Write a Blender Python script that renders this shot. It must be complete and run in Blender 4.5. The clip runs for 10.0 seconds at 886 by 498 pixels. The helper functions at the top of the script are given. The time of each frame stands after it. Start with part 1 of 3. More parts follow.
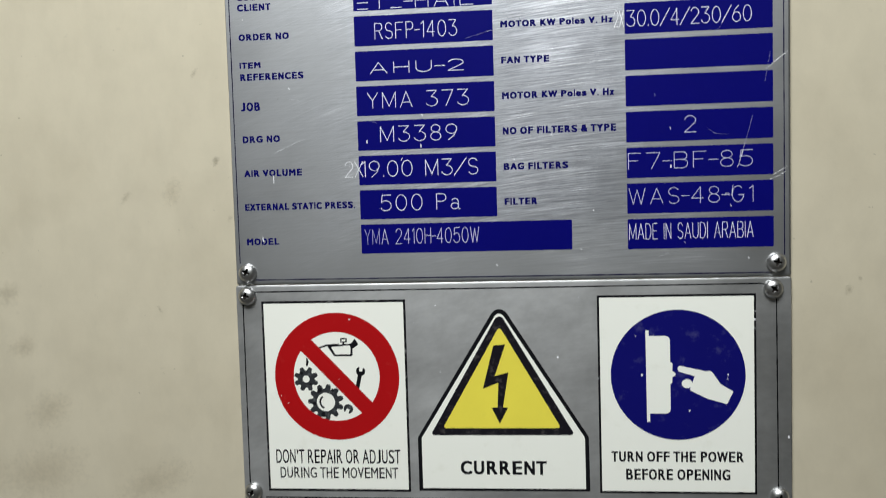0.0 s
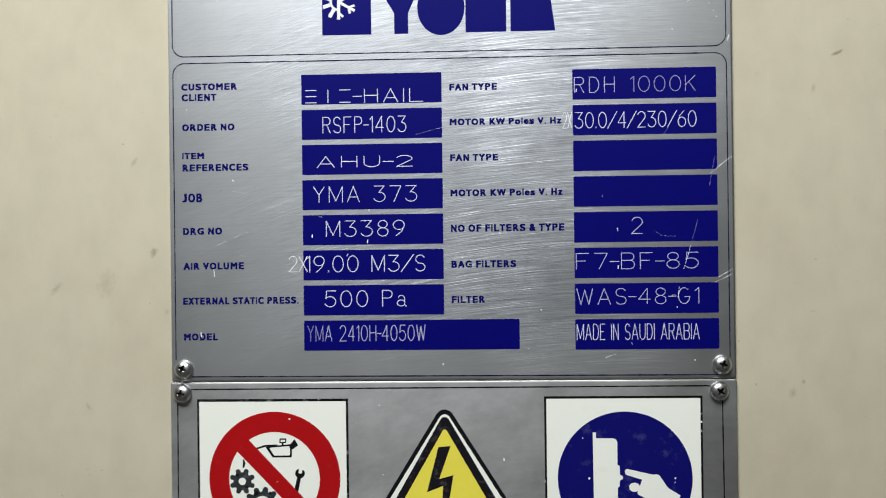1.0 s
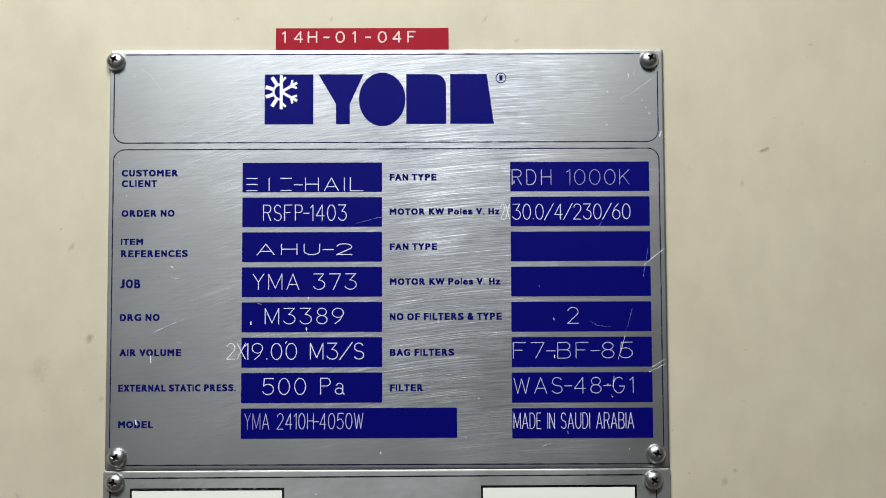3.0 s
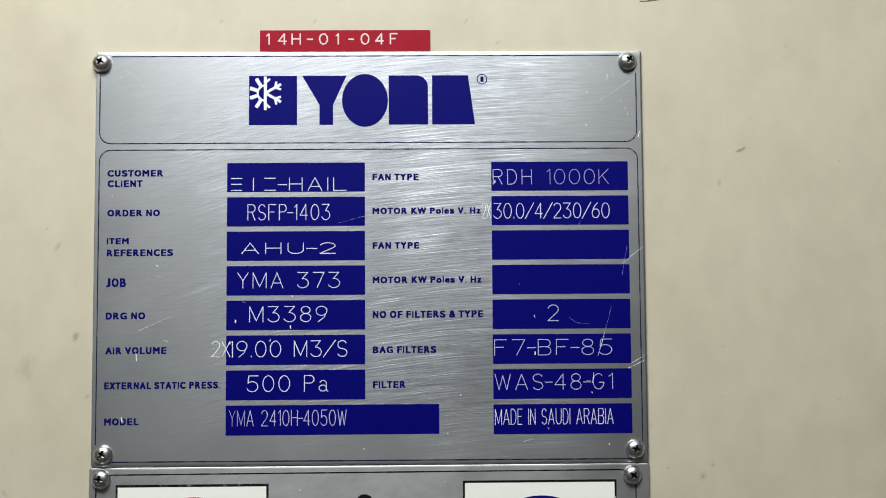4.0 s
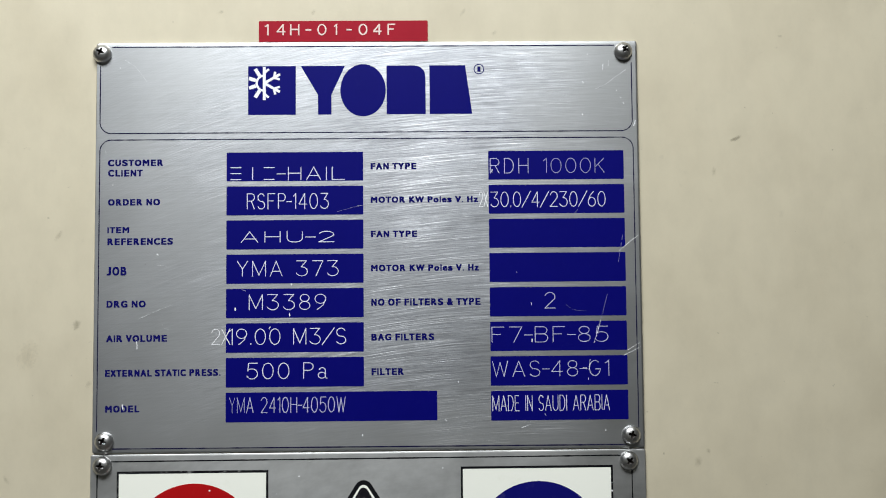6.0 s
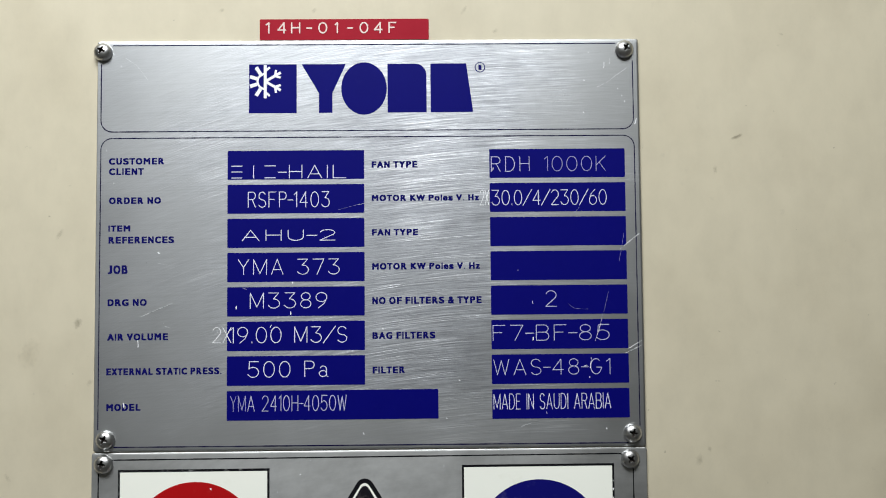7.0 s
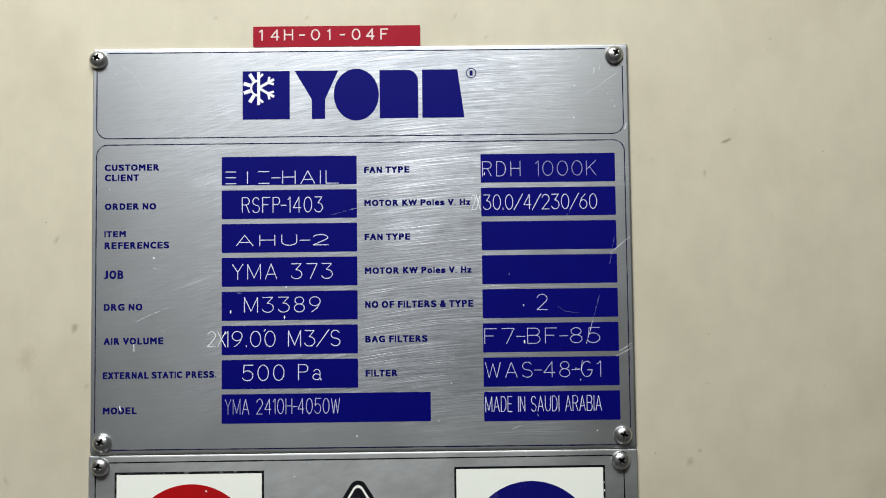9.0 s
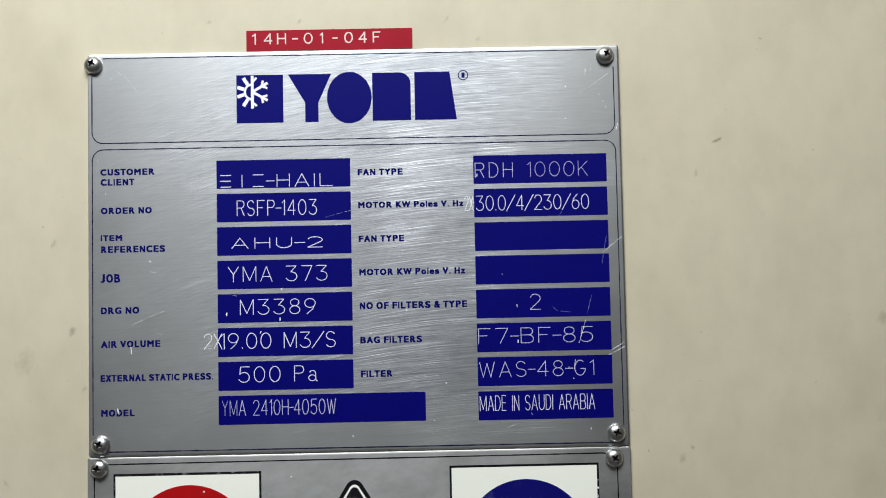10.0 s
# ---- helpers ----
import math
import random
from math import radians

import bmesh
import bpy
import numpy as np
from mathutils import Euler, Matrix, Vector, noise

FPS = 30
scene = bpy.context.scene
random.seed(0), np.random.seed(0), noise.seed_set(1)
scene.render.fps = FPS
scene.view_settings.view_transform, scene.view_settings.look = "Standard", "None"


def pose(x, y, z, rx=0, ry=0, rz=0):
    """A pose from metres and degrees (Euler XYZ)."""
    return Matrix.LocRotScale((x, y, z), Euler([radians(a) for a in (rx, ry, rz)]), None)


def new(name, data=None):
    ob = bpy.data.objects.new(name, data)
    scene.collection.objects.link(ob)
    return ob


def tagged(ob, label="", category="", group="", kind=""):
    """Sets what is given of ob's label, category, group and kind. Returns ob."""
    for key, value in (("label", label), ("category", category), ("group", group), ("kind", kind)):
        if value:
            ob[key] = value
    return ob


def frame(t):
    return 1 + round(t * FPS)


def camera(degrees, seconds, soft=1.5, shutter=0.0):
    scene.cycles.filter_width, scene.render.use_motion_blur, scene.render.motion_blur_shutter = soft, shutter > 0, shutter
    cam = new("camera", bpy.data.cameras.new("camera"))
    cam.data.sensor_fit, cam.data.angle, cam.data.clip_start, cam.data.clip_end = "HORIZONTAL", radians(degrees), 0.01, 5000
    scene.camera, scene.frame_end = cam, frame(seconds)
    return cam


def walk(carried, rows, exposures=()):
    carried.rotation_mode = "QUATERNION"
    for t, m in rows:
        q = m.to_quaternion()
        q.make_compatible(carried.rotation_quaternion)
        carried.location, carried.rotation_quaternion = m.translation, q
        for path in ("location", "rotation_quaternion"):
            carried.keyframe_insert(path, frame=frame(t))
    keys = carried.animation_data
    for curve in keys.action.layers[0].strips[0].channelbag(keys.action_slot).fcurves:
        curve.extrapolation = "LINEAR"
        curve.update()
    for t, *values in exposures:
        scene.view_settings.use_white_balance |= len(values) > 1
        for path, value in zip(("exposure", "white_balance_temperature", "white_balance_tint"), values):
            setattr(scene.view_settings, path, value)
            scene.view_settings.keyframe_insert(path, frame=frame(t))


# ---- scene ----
# Metal name plate and warning plate screwed to the cream casing of an air handling unit.
cam = camera(49.855, 10.0, 1.05, 0.25)
# seconds, place in metres, pitch, roll and yaw in degrees
PATH = [
    (0, 0.02360, -0.41442, 1.43126, -4.0340, -1.6764, 6.9104),
    (0.1, 0.02218, -0.41126, 1.43339, -3.5163, -1.3598, 6.6993),
    (0.2, 0.02094, -0.41154, 1.43551, -2.8104, -1.2011, 6.3834),
    (0.3, 0.01960, -0.41265, 1.43785, -1.9959, -1.0635, 5.9088),
    (0.4, 0.01859, -0.41393, 1.43978, -1.3281, -0.9873, 5.3088),
    (0.5, 0.01758, -0.41251, 1.44198, -1.0694, -0.8905, 4.7026),
    (0.6, 0.01709, -0.41077, 1.44251, -0.8057, -0.7861, 4.1790),
    (0.7, 0.01658, -0.41073, 1.44238, -0.4909, -0.7463, 3.7871),
    (0.8, 0.01609, -0.41000, 1.44259, -0.3367, -0.6703, 3.4294),
    (0.9, 0.01579, -0.40878, 1.44271, -0.1192, -0.6472, 3.0157),
    (1, 0.01538, -0.40752, 1.44270, 0.1219, -0.6893, 2.5268),
    (1.1, 0.01649, -0.40545, 1.44498, 0.2662, -0.6658, 2.1211),
    (1.2, 0.01711, -0.40431, 1.44666, 0.6722, -0.6076, 1.5439),
    (1.3, 0.01819, -0.40267, 1.44901, 0.8602, -0.6595, 1.0614),
    (1.4, 0.01844, -0.40422, 1.45035, 0.9802, -0.7332, 0.7814),
    (1.5, 0.01911, -0.40531, 1.45257, 1.1052, -0.6480, 0.6046),
    (1.6, 0.01964, -0.40687, 1.45362, 1.5829, -0.6828, 0.4090),
    (1.7, 0.02007, -0.40674, 1.45514, 1.9351, -0.6019, 0.2171),
    (1.8, 0.02030, -0.40508, 1.45594, 2.5133, -0.5604, -0.0159),
    (1.9, 0.02079, -0.40334, 1.45722, 2.7953, -0.5041, -0.1076),
    (2, 0.02099, -0.40112, 1.45831, 2.8175, -0.4030, -0.0989),
    (2.2, 0.02021, -0.40029, 1.45977, 2.5910, -0.1824, -0.1491),
    (2.5, 0.01900, -0.40233, 1.46188, 2.7960, -0.1918, -0.3820),
    (2.7, 0.01979, -0.40639, 1.46096, 2.9316, -0.2369, -0.2831),
    (3.8, 0.02498, -0.41817, 1.45690, 3.3266, -0.3615, -0.7796),
    (4, 0.02580, -0.41785, 1.45642, 3.3470, -0.3906, -0.8224),
    (4.2, 0.02609, -0.41780, 1.45514, 3.3783, -0.4228, -0.9123),
    (4.5, 0.02550, -0.41733, 1.45350, 3.4422, -0.4493, -1.0689),
    (4.7, 0.02541, -0.41714, 1.45341, 3.3937, -0.4382, -1.0377),
    (5, 0.02516, -0.41742, 1.45341, 3.3435, -0.4381, -1.1239),
    (5.2, 0.02561, -0.41854, 1.45271, 3.4660, -0.4997, -1.0955),
    (5.5, 0.02625, -0.41973, 1.45142, 3.3795, -0.4618, -0.9066),
    (5.7, 0.02611, -0.42062, 1.45132, 3.3477, -0.4880, -0.9259),
    (6.8, 0.02602, -0.42213, 1.45138, 3.2025, -0.5526, -0.8672),
    (7, 0.02601, -0.42136, 1.45098, 3.2496, -0.5262, -0.8568),
    (7.2, 0.02645, -0.42105, 1.45162, 3.1859, -0.5824, -0.7770),
    (7.5, 0.02724, -0.42010, 1.45262, 3.0934, -0.5788, -0.7420),
    (7.7, 0.02773, -0.41969, 1.45238, 3.1155, -0.5718, -0.7055),
    (8, 0.02871, -0.41999, 1.45216, 3.1123, -0.5908, -0.7177),
    (8.2, 0.02907, -0.41993, 1.45279, 3.0582, -0.6624, -0.7058),
    (8.5, 0.02956, -0.42115, 1.45396, 2.8730, -0.6877, -0.5895),
    (8.7, 0.03038, -0.42419, 1.45376, 3.0248, -0.7270, -0.5843),
    (9, 0.03242, -0.42586, 1.45329, 3.1555, -0.7002, -0.4747),
    (9.2, 0.03240, -0.42766, 1.45361, 3.0751, -0.8125, -0.6439),
    (9.5, 0.03217, -0.42969, 1.45448, 3.0228, -0.9869, -0.7419),
    (9.7, 0.03326, -0.42889, 1.45529, 2.8183, -1.1029, -0.6459),
    (10, 0.03552, -0.42974, 1.45644, 2.7658, -1.1852, -0.4444),
]
walk(cam, [(t, pose(x, y, z, 90 + pitch, 0, yaw) @ pose(0, 0, 0, 0, 0, roll)) for t, x, y, z, pitch, roll, yaw in PATH],
     exposures=[(0.0, 0.0), (10.0, 0.0)])

# ---------------------------------------------------------------- light
world = bpy.data.worlds.new("plant_room_air")
scene.world = world
world.use_nodes = True
world.node_tree.nodes["Background"].inputs["Color"].default_value = (0.9, 0.95, 1.0, 1)
world.node_tree.nodes["Background"].inputs["Strength"].default_value = 0.02

LAMP = (-0.10, -0.55, 2.12)
lamp_data = bpy.data.lights.new("ceiling_lamp", "AREA")
lamp_data.shape, lamp_data.size, lamp_data.size_y = "RECTANGLE", 0.55, 0.30
lamp_data.energy, lamp_data.color = 16.0, (0.965, 1.0, 1.0)
lamp = new("ceiling_lamp", lamp_data)
lamp.matrix_world = Matrix.Translation(LAMP)


# ---------------------------------------------------------------- materials
def nodes_of(name):
    m = bpy.data.materials.new(name)
    m.use_nodes = True
    t = m.node_tree
    return m, t.nodes, t.links, t.nodes["Principled BSDF"]


def put(bsdf, **values):
    for key, value in values.items():
        bsdf.inputs[key.replace("_", " ")].default_value = value


def noise_node(n, l, scale, detail=4.0, rough=0.55, stretch=(1, 1, 1), vector=None):
    if vector is None:
        vector = n.new("ShaderNodeNewGeometry").outputs["Position"]
    mp = n.new("ShaderNodeMapping")
    mp.inputs["Scale"].default_value = stretch
    l.new(vector, mp.inputs["Vector"])
    t = n.new("ShaderNodeTexNoise")
    t.inputs["Scale"].default_value, t.inputs["Detail"].default_value, t.inputs["Roughness"].default_value = scale, detail, rough
    l.new(mp.outputs["Vector"], t.inputs["Vector"])
    return t.outputs["Fac"]


def ramp(n, l, fac, stops):
    r = n.new("ShaderNodeValToRGB")
    while len(r.color_ramp.elements) < len(stops):
        r.color_ramp.elements.new(0.5)
    for e, (p, c) in zip(r.color_ramp.elements, stops):
        e.position = p
        e.color = (*c, 1) if isinstance(c, tuple) else (c, c, c, 1)
    l.new(fac, r.inputs["Fac"])
    return r.outputs["Color"]


def mix(n, l, fac, a, b, mode="MIX"):
    m = n.new("ShaderNodeMix")
    m.data_type, m.blend_type = "RGBA", mode
    for value, socket in ((fac, m.inputs[0]), (a, m.inputs[6]), (b, m.inputs[7])):
        if isinstance(value, tuple):
            socket.default_value = (*value, 1)
        elif isinstance(value, (int, float)):
            socket.default_value = value
        else:
            l.new(value, socket)
    return m.outputs[2]


def maths(n, l, op, a, b=0.0, c=0.0):
    m = n.new("ShaderNodeMath")
    m.operation = op
    for value, socket in zip((a, b, c), m.inputs):
        if isinstance(value, (int, float)):
            socket.default_value = value
        else:
            l.new(value, socket)
    return m.outputs[0]


def bump(n, l, bsdf, height, strength, distance):
    b = n.new("ShaderNodeBump")
    b.inputs["Strength"].default_value, b.inputs["Distance"].default_value = strength, distance
    l.new(height, b.inputs["Height"])
    l.new(b.outputs["Normal"], bsdf.inputs["Normal"])


def paint(name, colour, rough, wear=0.0, wear_colour=(0.3, 0.3, 0.3), scale=60, spread=0.08, relief=0.15, metal=0.0, gloss=0.12):
    """Printed ink or paint with slight mottling, and worn patches where wear is over 0."""
    m, n, l, b = nodes_of(name)
    fine = noise_node(n, l, 900, 3)
    broad = noise_node(n, l, scale, 5)
    dark, light = (tuple(c * (1 - spread) for c in colour), tuple(c * (1 + spread) for c in colour))
    col = mix(n, l, broad, dark, light)
    if wear:
        patch = ramp(n, l, noise_node(n, l, scale * 3, 6, 0.65), [(0.60 - 0.1 * wear, 0.0), (0.78, 1.0)])
        col = mix(n, l, maths(n, l, "MULTIPLY", patch, wear), col, wear_colour)
    l.new(col, b.inputs["Base Color"])
    put(b, Metallic=metal, Roughness=rough, Specular_IOR_Level=gloss)
    l.new(maths(n, l, "MULTIPLY_ADD", fine, 0.15, rough - 0.07), b.inputs["Roughness"])
    bump(n, l, b, fine, relief, 0.00005)
    return m


def brushed(name, tone, scratchy, rough, aniso, wave=0.0):
    """Aluminium sheet wiped and scratched along shallow arcs."""
    m, n, l, b = nodes_of(name)
    pos = n.new("ShaderNodeNewGeometry").outputs["Position"]
    sep = n.new("ShaderNodeSeparateXYZ")
    l.new(pos, sep.inputs[0])
    x, z = sep.outputs["X"], sep.outputs["Z"]
    # height across the arcs: z - 0.17 x + 1.1 x^2
    arc = maths(n, l, "ADD", maths(n, l, "MULTIPLY_ADD", x, -0.17, z), maths(n, l, "MULTIPLY", maths(n, l, "MULTIPLY", x, x), 1.1))
    along = n.new("ShaderNodeCombineXYZ")
    l.new(x, along.inputs["X"]), l.new(arc, along.inputs["Z"])
    flat = n.new("ShaderNodeCombineXYZ")
    l.new(x, flat.inputs["X"]), l.new(maths(n, l, "MULTIPLY_ADD", x, -0.05, z), flat.inputs["Z"])
    grain = noise_node(n, l, 1.0, 4, 0.65, (50, 1, 3200), along.outputs[0])
    streak = noise_node(n, l, 1.0, 4, 0.7, (26, 1, 1700), flat.outputs[0])
    long = noise_node(n, l, 1.0, 3, 0.6, (20, 1, 2500), along.outputs[0])
    cross = noise_node(n, l, 1.0, 3, 0.6, (18, 1, 2000), flat.outputs[0])
    cloud = noise_node(n, l, 22, 4)
    speck = noise_node(n, l, 420, 3)
    lines = maths(n, l, "ADD", ramp(n, l, long, [(0.54, 0.0), (0.68, 1.0)]), ramp(n, l, cross, [(0.60, 0.0), (0.72, 0.8)]))
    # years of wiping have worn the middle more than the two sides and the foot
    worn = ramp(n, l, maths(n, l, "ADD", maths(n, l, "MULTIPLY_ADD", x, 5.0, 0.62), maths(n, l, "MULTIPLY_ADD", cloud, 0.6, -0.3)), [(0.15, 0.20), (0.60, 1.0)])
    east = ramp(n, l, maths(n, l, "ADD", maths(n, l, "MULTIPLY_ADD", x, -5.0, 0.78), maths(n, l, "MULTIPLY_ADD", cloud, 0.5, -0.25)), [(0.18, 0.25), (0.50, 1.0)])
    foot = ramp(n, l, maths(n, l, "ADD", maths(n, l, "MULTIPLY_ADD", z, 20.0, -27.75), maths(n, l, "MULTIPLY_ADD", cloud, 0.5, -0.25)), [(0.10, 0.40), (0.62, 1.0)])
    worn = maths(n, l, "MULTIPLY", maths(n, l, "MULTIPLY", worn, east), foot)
    where = maths(n, l, "MULTIPLY", ramp(n, l, cloud, [(0.36, 0.15), (0.62, 1.0)]), worn)
    lines = maths(n, l, "MULTIPLY", lines, where)
    col = mix(n, l, cloud, tuple(c * 0.80 for c in tone), tuple(c * 1.14 for c in tone))
    mottle = noise_node(n, l, 1.0, 5, 0.65, (130, 1, 240), along.outputs[0])
    col = mix(n, l, 1.0, col, ramp(n, l, mottle, [(0.34, 0.84), (0.66, 1.0)]), "MULTIPLY")
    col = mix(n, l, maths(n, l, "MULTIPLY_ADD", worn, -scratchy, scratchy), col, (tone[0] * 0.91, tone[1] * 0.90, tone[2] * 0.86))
    col = mix(n, l, maths(n, l, "MULTIPLY", worn, scratchy), col, mix(n, l, 1.0, col, ramp(n, l, grain, [(0.34, 0.56), (0.64, 1.0)]), "MULTIPLY"))
    col = mix(n, l, maths(n, l, "MULTIPLY", worn, scratchy * 0.8), col, mix(n, l, 1.0, col, ramp(n, l, streak, [(0.38, 0.60), (0.58, 1.0)]), "MULTIPLY"))
    col = mix(n, l, maths(n, l, "MULTIPLY", lines, 0.58 * scratchy), col, (0.94, 0.94, 0.96))
    col = mix(n, l, ramp(n, l, speck, [(0.70, 0.0), (0.78, 0.35)]), col, (0.25, 0.25, 0.26))
    col = mix(n, l, ramp(n, l, noise_node(n, l, 260, 2), [(0.745, 0.0), (0.78, 0.8)]), col, (0.95, 0.95, 0.95))
    # dimmer reflection at the east side and foot, put in as darker colour
    dim_reflection = maths(n, l, "MAXIMUM", maths(n, l, "SUBTRACT", 1.0, foot), maths(n, l, "MULTIPLY_ADD", east, -1.0, 1.0))
    col = mix(n, l, maths(n, l, "MULTIPLY", dim_reflection, 0.9 * scratchy), col, (tone[0] * 0.60, tone[1] * 0.59, tone[2] * 0.55))
    l.new(col, b.inputs["Base Color"])
    put(b, Metallic=1.0, Anisotropic=aniso)
    r = maths(n, l, "MULTIPLY_ADD", lines, 0.10 * scratchy, rough - 0.04)
    l.new(maths(n, l, "MULTIPLY_ADD", cloud, 0.10, r), b.inputs["Roughness"])
    # the sheet scatters widest across its scratches
    slope = maths(n, l, "ADD", maths(n, l, "MULTIPLY_ADD", z, -1.2, 1.68), maths(n, l, "MULTIPLY_ADD", x, 0.8, 0.0))
    tangent = n.new("ShaderNodeCombineXYZ")
    l.new(slope, tangent.inputs["X"])
    tangent.inputs["Z"].default_value = 1.0
    l.new(tangent.outputs[0], b.inputs["Tangent"])
    height = maths(n, l, "ADD", maths(n, l, "MULTIPLY", grain, 0.35 * scratchy), maths(n, l, "MULTIPLY", lines, 0.5 * scratchy))
    height = maths(n, l, "MULTIPLY_ADD", noise_node(n, l, 14, 2), wave, height)
    bump(n, l, b, height, 0.55, 0.00012)
    return m


def cream_casing():
    m, n, l, b = nodes_of("cream_casing_paint")
    broad, cloud = noise_node(n, l, 3.5, 4), noise_node(n, l, 16, 6, 0.6)
    fine, grit = noise_node(n, l, 700, 4), noise_node(n, l, 160, 5)
    col = mix(n, l, broad, (0.550, 0.497, 0.370), (0.622, 0.564, 0.438))
    col = mix(n, l, ramp(n, l, cloud, [(0.46, 0.0), (0.80, 0.42)]), col, (0.41, 0.355, 0.25))
    col = mix(n, l, ramp(n, l, grit, [(0.68, 0.0), (0.80, 0.25)]), col, (0.33, 0.30, 0.24))
    col = mix(n, l, 1.0, col, ramp(n, l, noise_node(n, l, 75, 6, 0.65, (1, 1, 0.6)), [(0.30, 0.93), (0.60, 1.0)]), "MULTIPLY")
    col = mix(n, l, ramp(n, l, noise_node(n, l, 300, 2), [(0.765, 0.0), (0.80, 0.5)]), col, (0.22, 0.20, 0.15))
    l.new(col, b.inputs["Base Color"])
    l.new(maths(n, l, "MULTIPLY_ADD", cloud, 0.2, 0.38), b.inputs["Roughness"])
    height = maths(n, l, "ADD", maths(n, l, "MULTIPLY", fine, 0.3), cloud)
    bump(n, l, b, height, 0.12, 0.0006)
    return m


def smudge(name, colour, strength):
    """A rubbed-on mark: its middle is dense, its rim fades into the surface."""
    m, n, l, b = nodes_of(name)
    tc = n.new("ShaderNodeTexCoord")
    ln = n.new("ShaderNodeVectorMath")
    ln.operation = "LENGTH"
    l.new(tc.outputs["Object"], ln.inputs[0])
    rag, clot = noise_node(n, l, 420, 6, 0.75), noise_node(n, l, 1100, 3, 0.6)
    dense = maths(n, l, "SUBTRACT", 1.10, maths(n, l, "MULTIPLY_ADD", rag, 1.1, maths(n, l, "MULTIPLY", ln.outputs["Value"], 0.9)))
    dense = maths(n, l, "MULTIPLY_ADD", clot, 0.5, maths(n, l, "SUBTRACT", dense, 0.22))
    alpha = maths(n, l, "MULTIPLY", ramp(n, l, dense, [(0.02, 0.0), (0.75, 1.0)]), strength)
    put(b, Base_Color=(*colour, 1), Roughness=0.6)
    l.new(alpha, b.inputs["Alpha"])
    return m


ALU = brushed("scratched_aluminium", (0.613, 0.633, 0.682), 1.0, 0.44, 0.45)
ALU_DULL = brushed("dull_aluminium", (0.612, 0.620, 0.628), 0.12, 0.45, 0.55, 45.0)
CREAM = cream_casing()
BLUE_INK = paint("blue_ink", (0.0009, 0.0010, 0.130), 0.45, 0.10, (0.03, 0.03, 0.19), 90, 0.08, 0.15, 0.0, 0.11)
BORDER_INK = paint("border_ink", (0.008, 0.007, 0.040), 0.55, 0.15, (0.30, 0.30, 0.36), 200, 0.08, 0.15, 0.0, 0.05)
BLUE_PRINT = paint("blue_caption_ink", (0.005, 0.005, 0.100), 0.55, 0.03, (0.30, 0.30, 0.36), 200, 0.08, 0.15, 0.0, 0.05)
SIGN_BLUE = paint("sign_blue", (0.005, 0.005, 0.130), 0.42, 0.34, (0.16, 0.16, 0.30), 38, 0.08, 0.15, 0.0, 0.08)
SIGN_RED = paint("sign_red", (0.40, 0.006, 0.008), 0.42, 0.08, (0.6, 0.2, 0.18), 60)
SIGN_YELLOW = paint("sign_yellow", (0.82, 0.71, 0.085), 0.4, 0.10, (0.5, 0.42, 0.10), 50)
SIGN_WHITE = paint("sign_white", (0.90, 0.91, 0.84), 0.30, 0.30, (0.66, 0.66, 0.54), 30, 0.02, 0.15, 0.0, 0.5)
SIGN_BLACK = paint("sign_black", (0.008, 0.008, 0.010), 0.5, 0.06, (0.10, 0.10, 0.10), 80, 0.08, 0.15, 0.0, 0.06)
CHIPPED_BLACK = paint("chipped_sign_black", (0.008, 0.008, 0.010), 0.5, 0.6, (0.60, 0.61, 0.60), 150, 0.08, 0.15, 0.0, 0.06)
WORN_BLACK = paint("worn_black", (0.010, 0.009, 0.013), 0.48, 0.55, (0.17, 0.15, 0.15), 85, 0.08, 0.15, 0.0, 0.07)
GEAR_GREY = paint("gear_grey", (0.030, 0.033, 0.036), 0.5, 0.7, (0.20, 0.21, 0.22), 110, 0.08, 0.15, 0.0, 0.07)
ENGRAVED = paint("engraved_line", (0.68, 0.68, 0.80), 0.5, 0.35, (0.30, 0.30, 0.52), 150)
DIM = paint("shallow_engraved_line", (0.50, 0.50, 0.66), 0.5, 0.6, (0.14, 0.14, 0.36), 170)
FAINT = paint("faint_engraved_line", (0.36, 0.36, 0.55), 0.5, 0.9, (0.05, 0.05, 0.20), 170)
SCRAPE = paint("bare_scrape", (0.82, 0.83, 0.86), 0.4, 0.3, (0.5, 0.5, 0.55), 300)
SOFT_SCRAPE = paint("dull_scrape", (0.66, 0.67, 0.69), 0.45, 0.9, (0.40, 0.41, 0.43), 300)
TAPE_RED = paint("red_tape_plastic", (0.32, 0.014, 0.028), 0.32, 0.05, (0.5, 0.15, 0.15), 120, 0.12)
TAPE_WHITE = paint("stress_white", (0.74, 0.60, 0.57), 0.5, 0.5, (0.55, 0.20, 0.22), 260)
STEEL = paint("zinc_screw_steel", (0.56, 0.56, 0.56), 0.34, 0.5, (0.16, 0.15, 0.14), 260, 0.15, 0.4, 1.0)
# near-black colour that paints the shade inside screw slots and the casing's dent
SLOT = paint("recess_shade_dark", (0.035, 0.03, 0.028), 0.6, 0.3, (0.12, 0.11, 0.10), 400)
ROOM_WALL = paint("room_wall_paint", (0.38, 0.38, 0.36), 0.7, 0.1, (0.22, 0.22, 0.2), 4)
ROOM_FLOOR = paint("room_floor_concrete", (0.16, 0.155, 0.145), 0.7, 0.3, (0.2, 0.19, 0.18), 3)
LAMP_METAL = paint("lamp_housing_white", (0.75, 0.75, 0.73), 0.4)
SCUFF = smudge("scuff_dirt", (0.17, 0.15, 0.10), 0.55)
RUB = smudge("faint_rub", (0.22, 0.19, 0.13), 0.24)
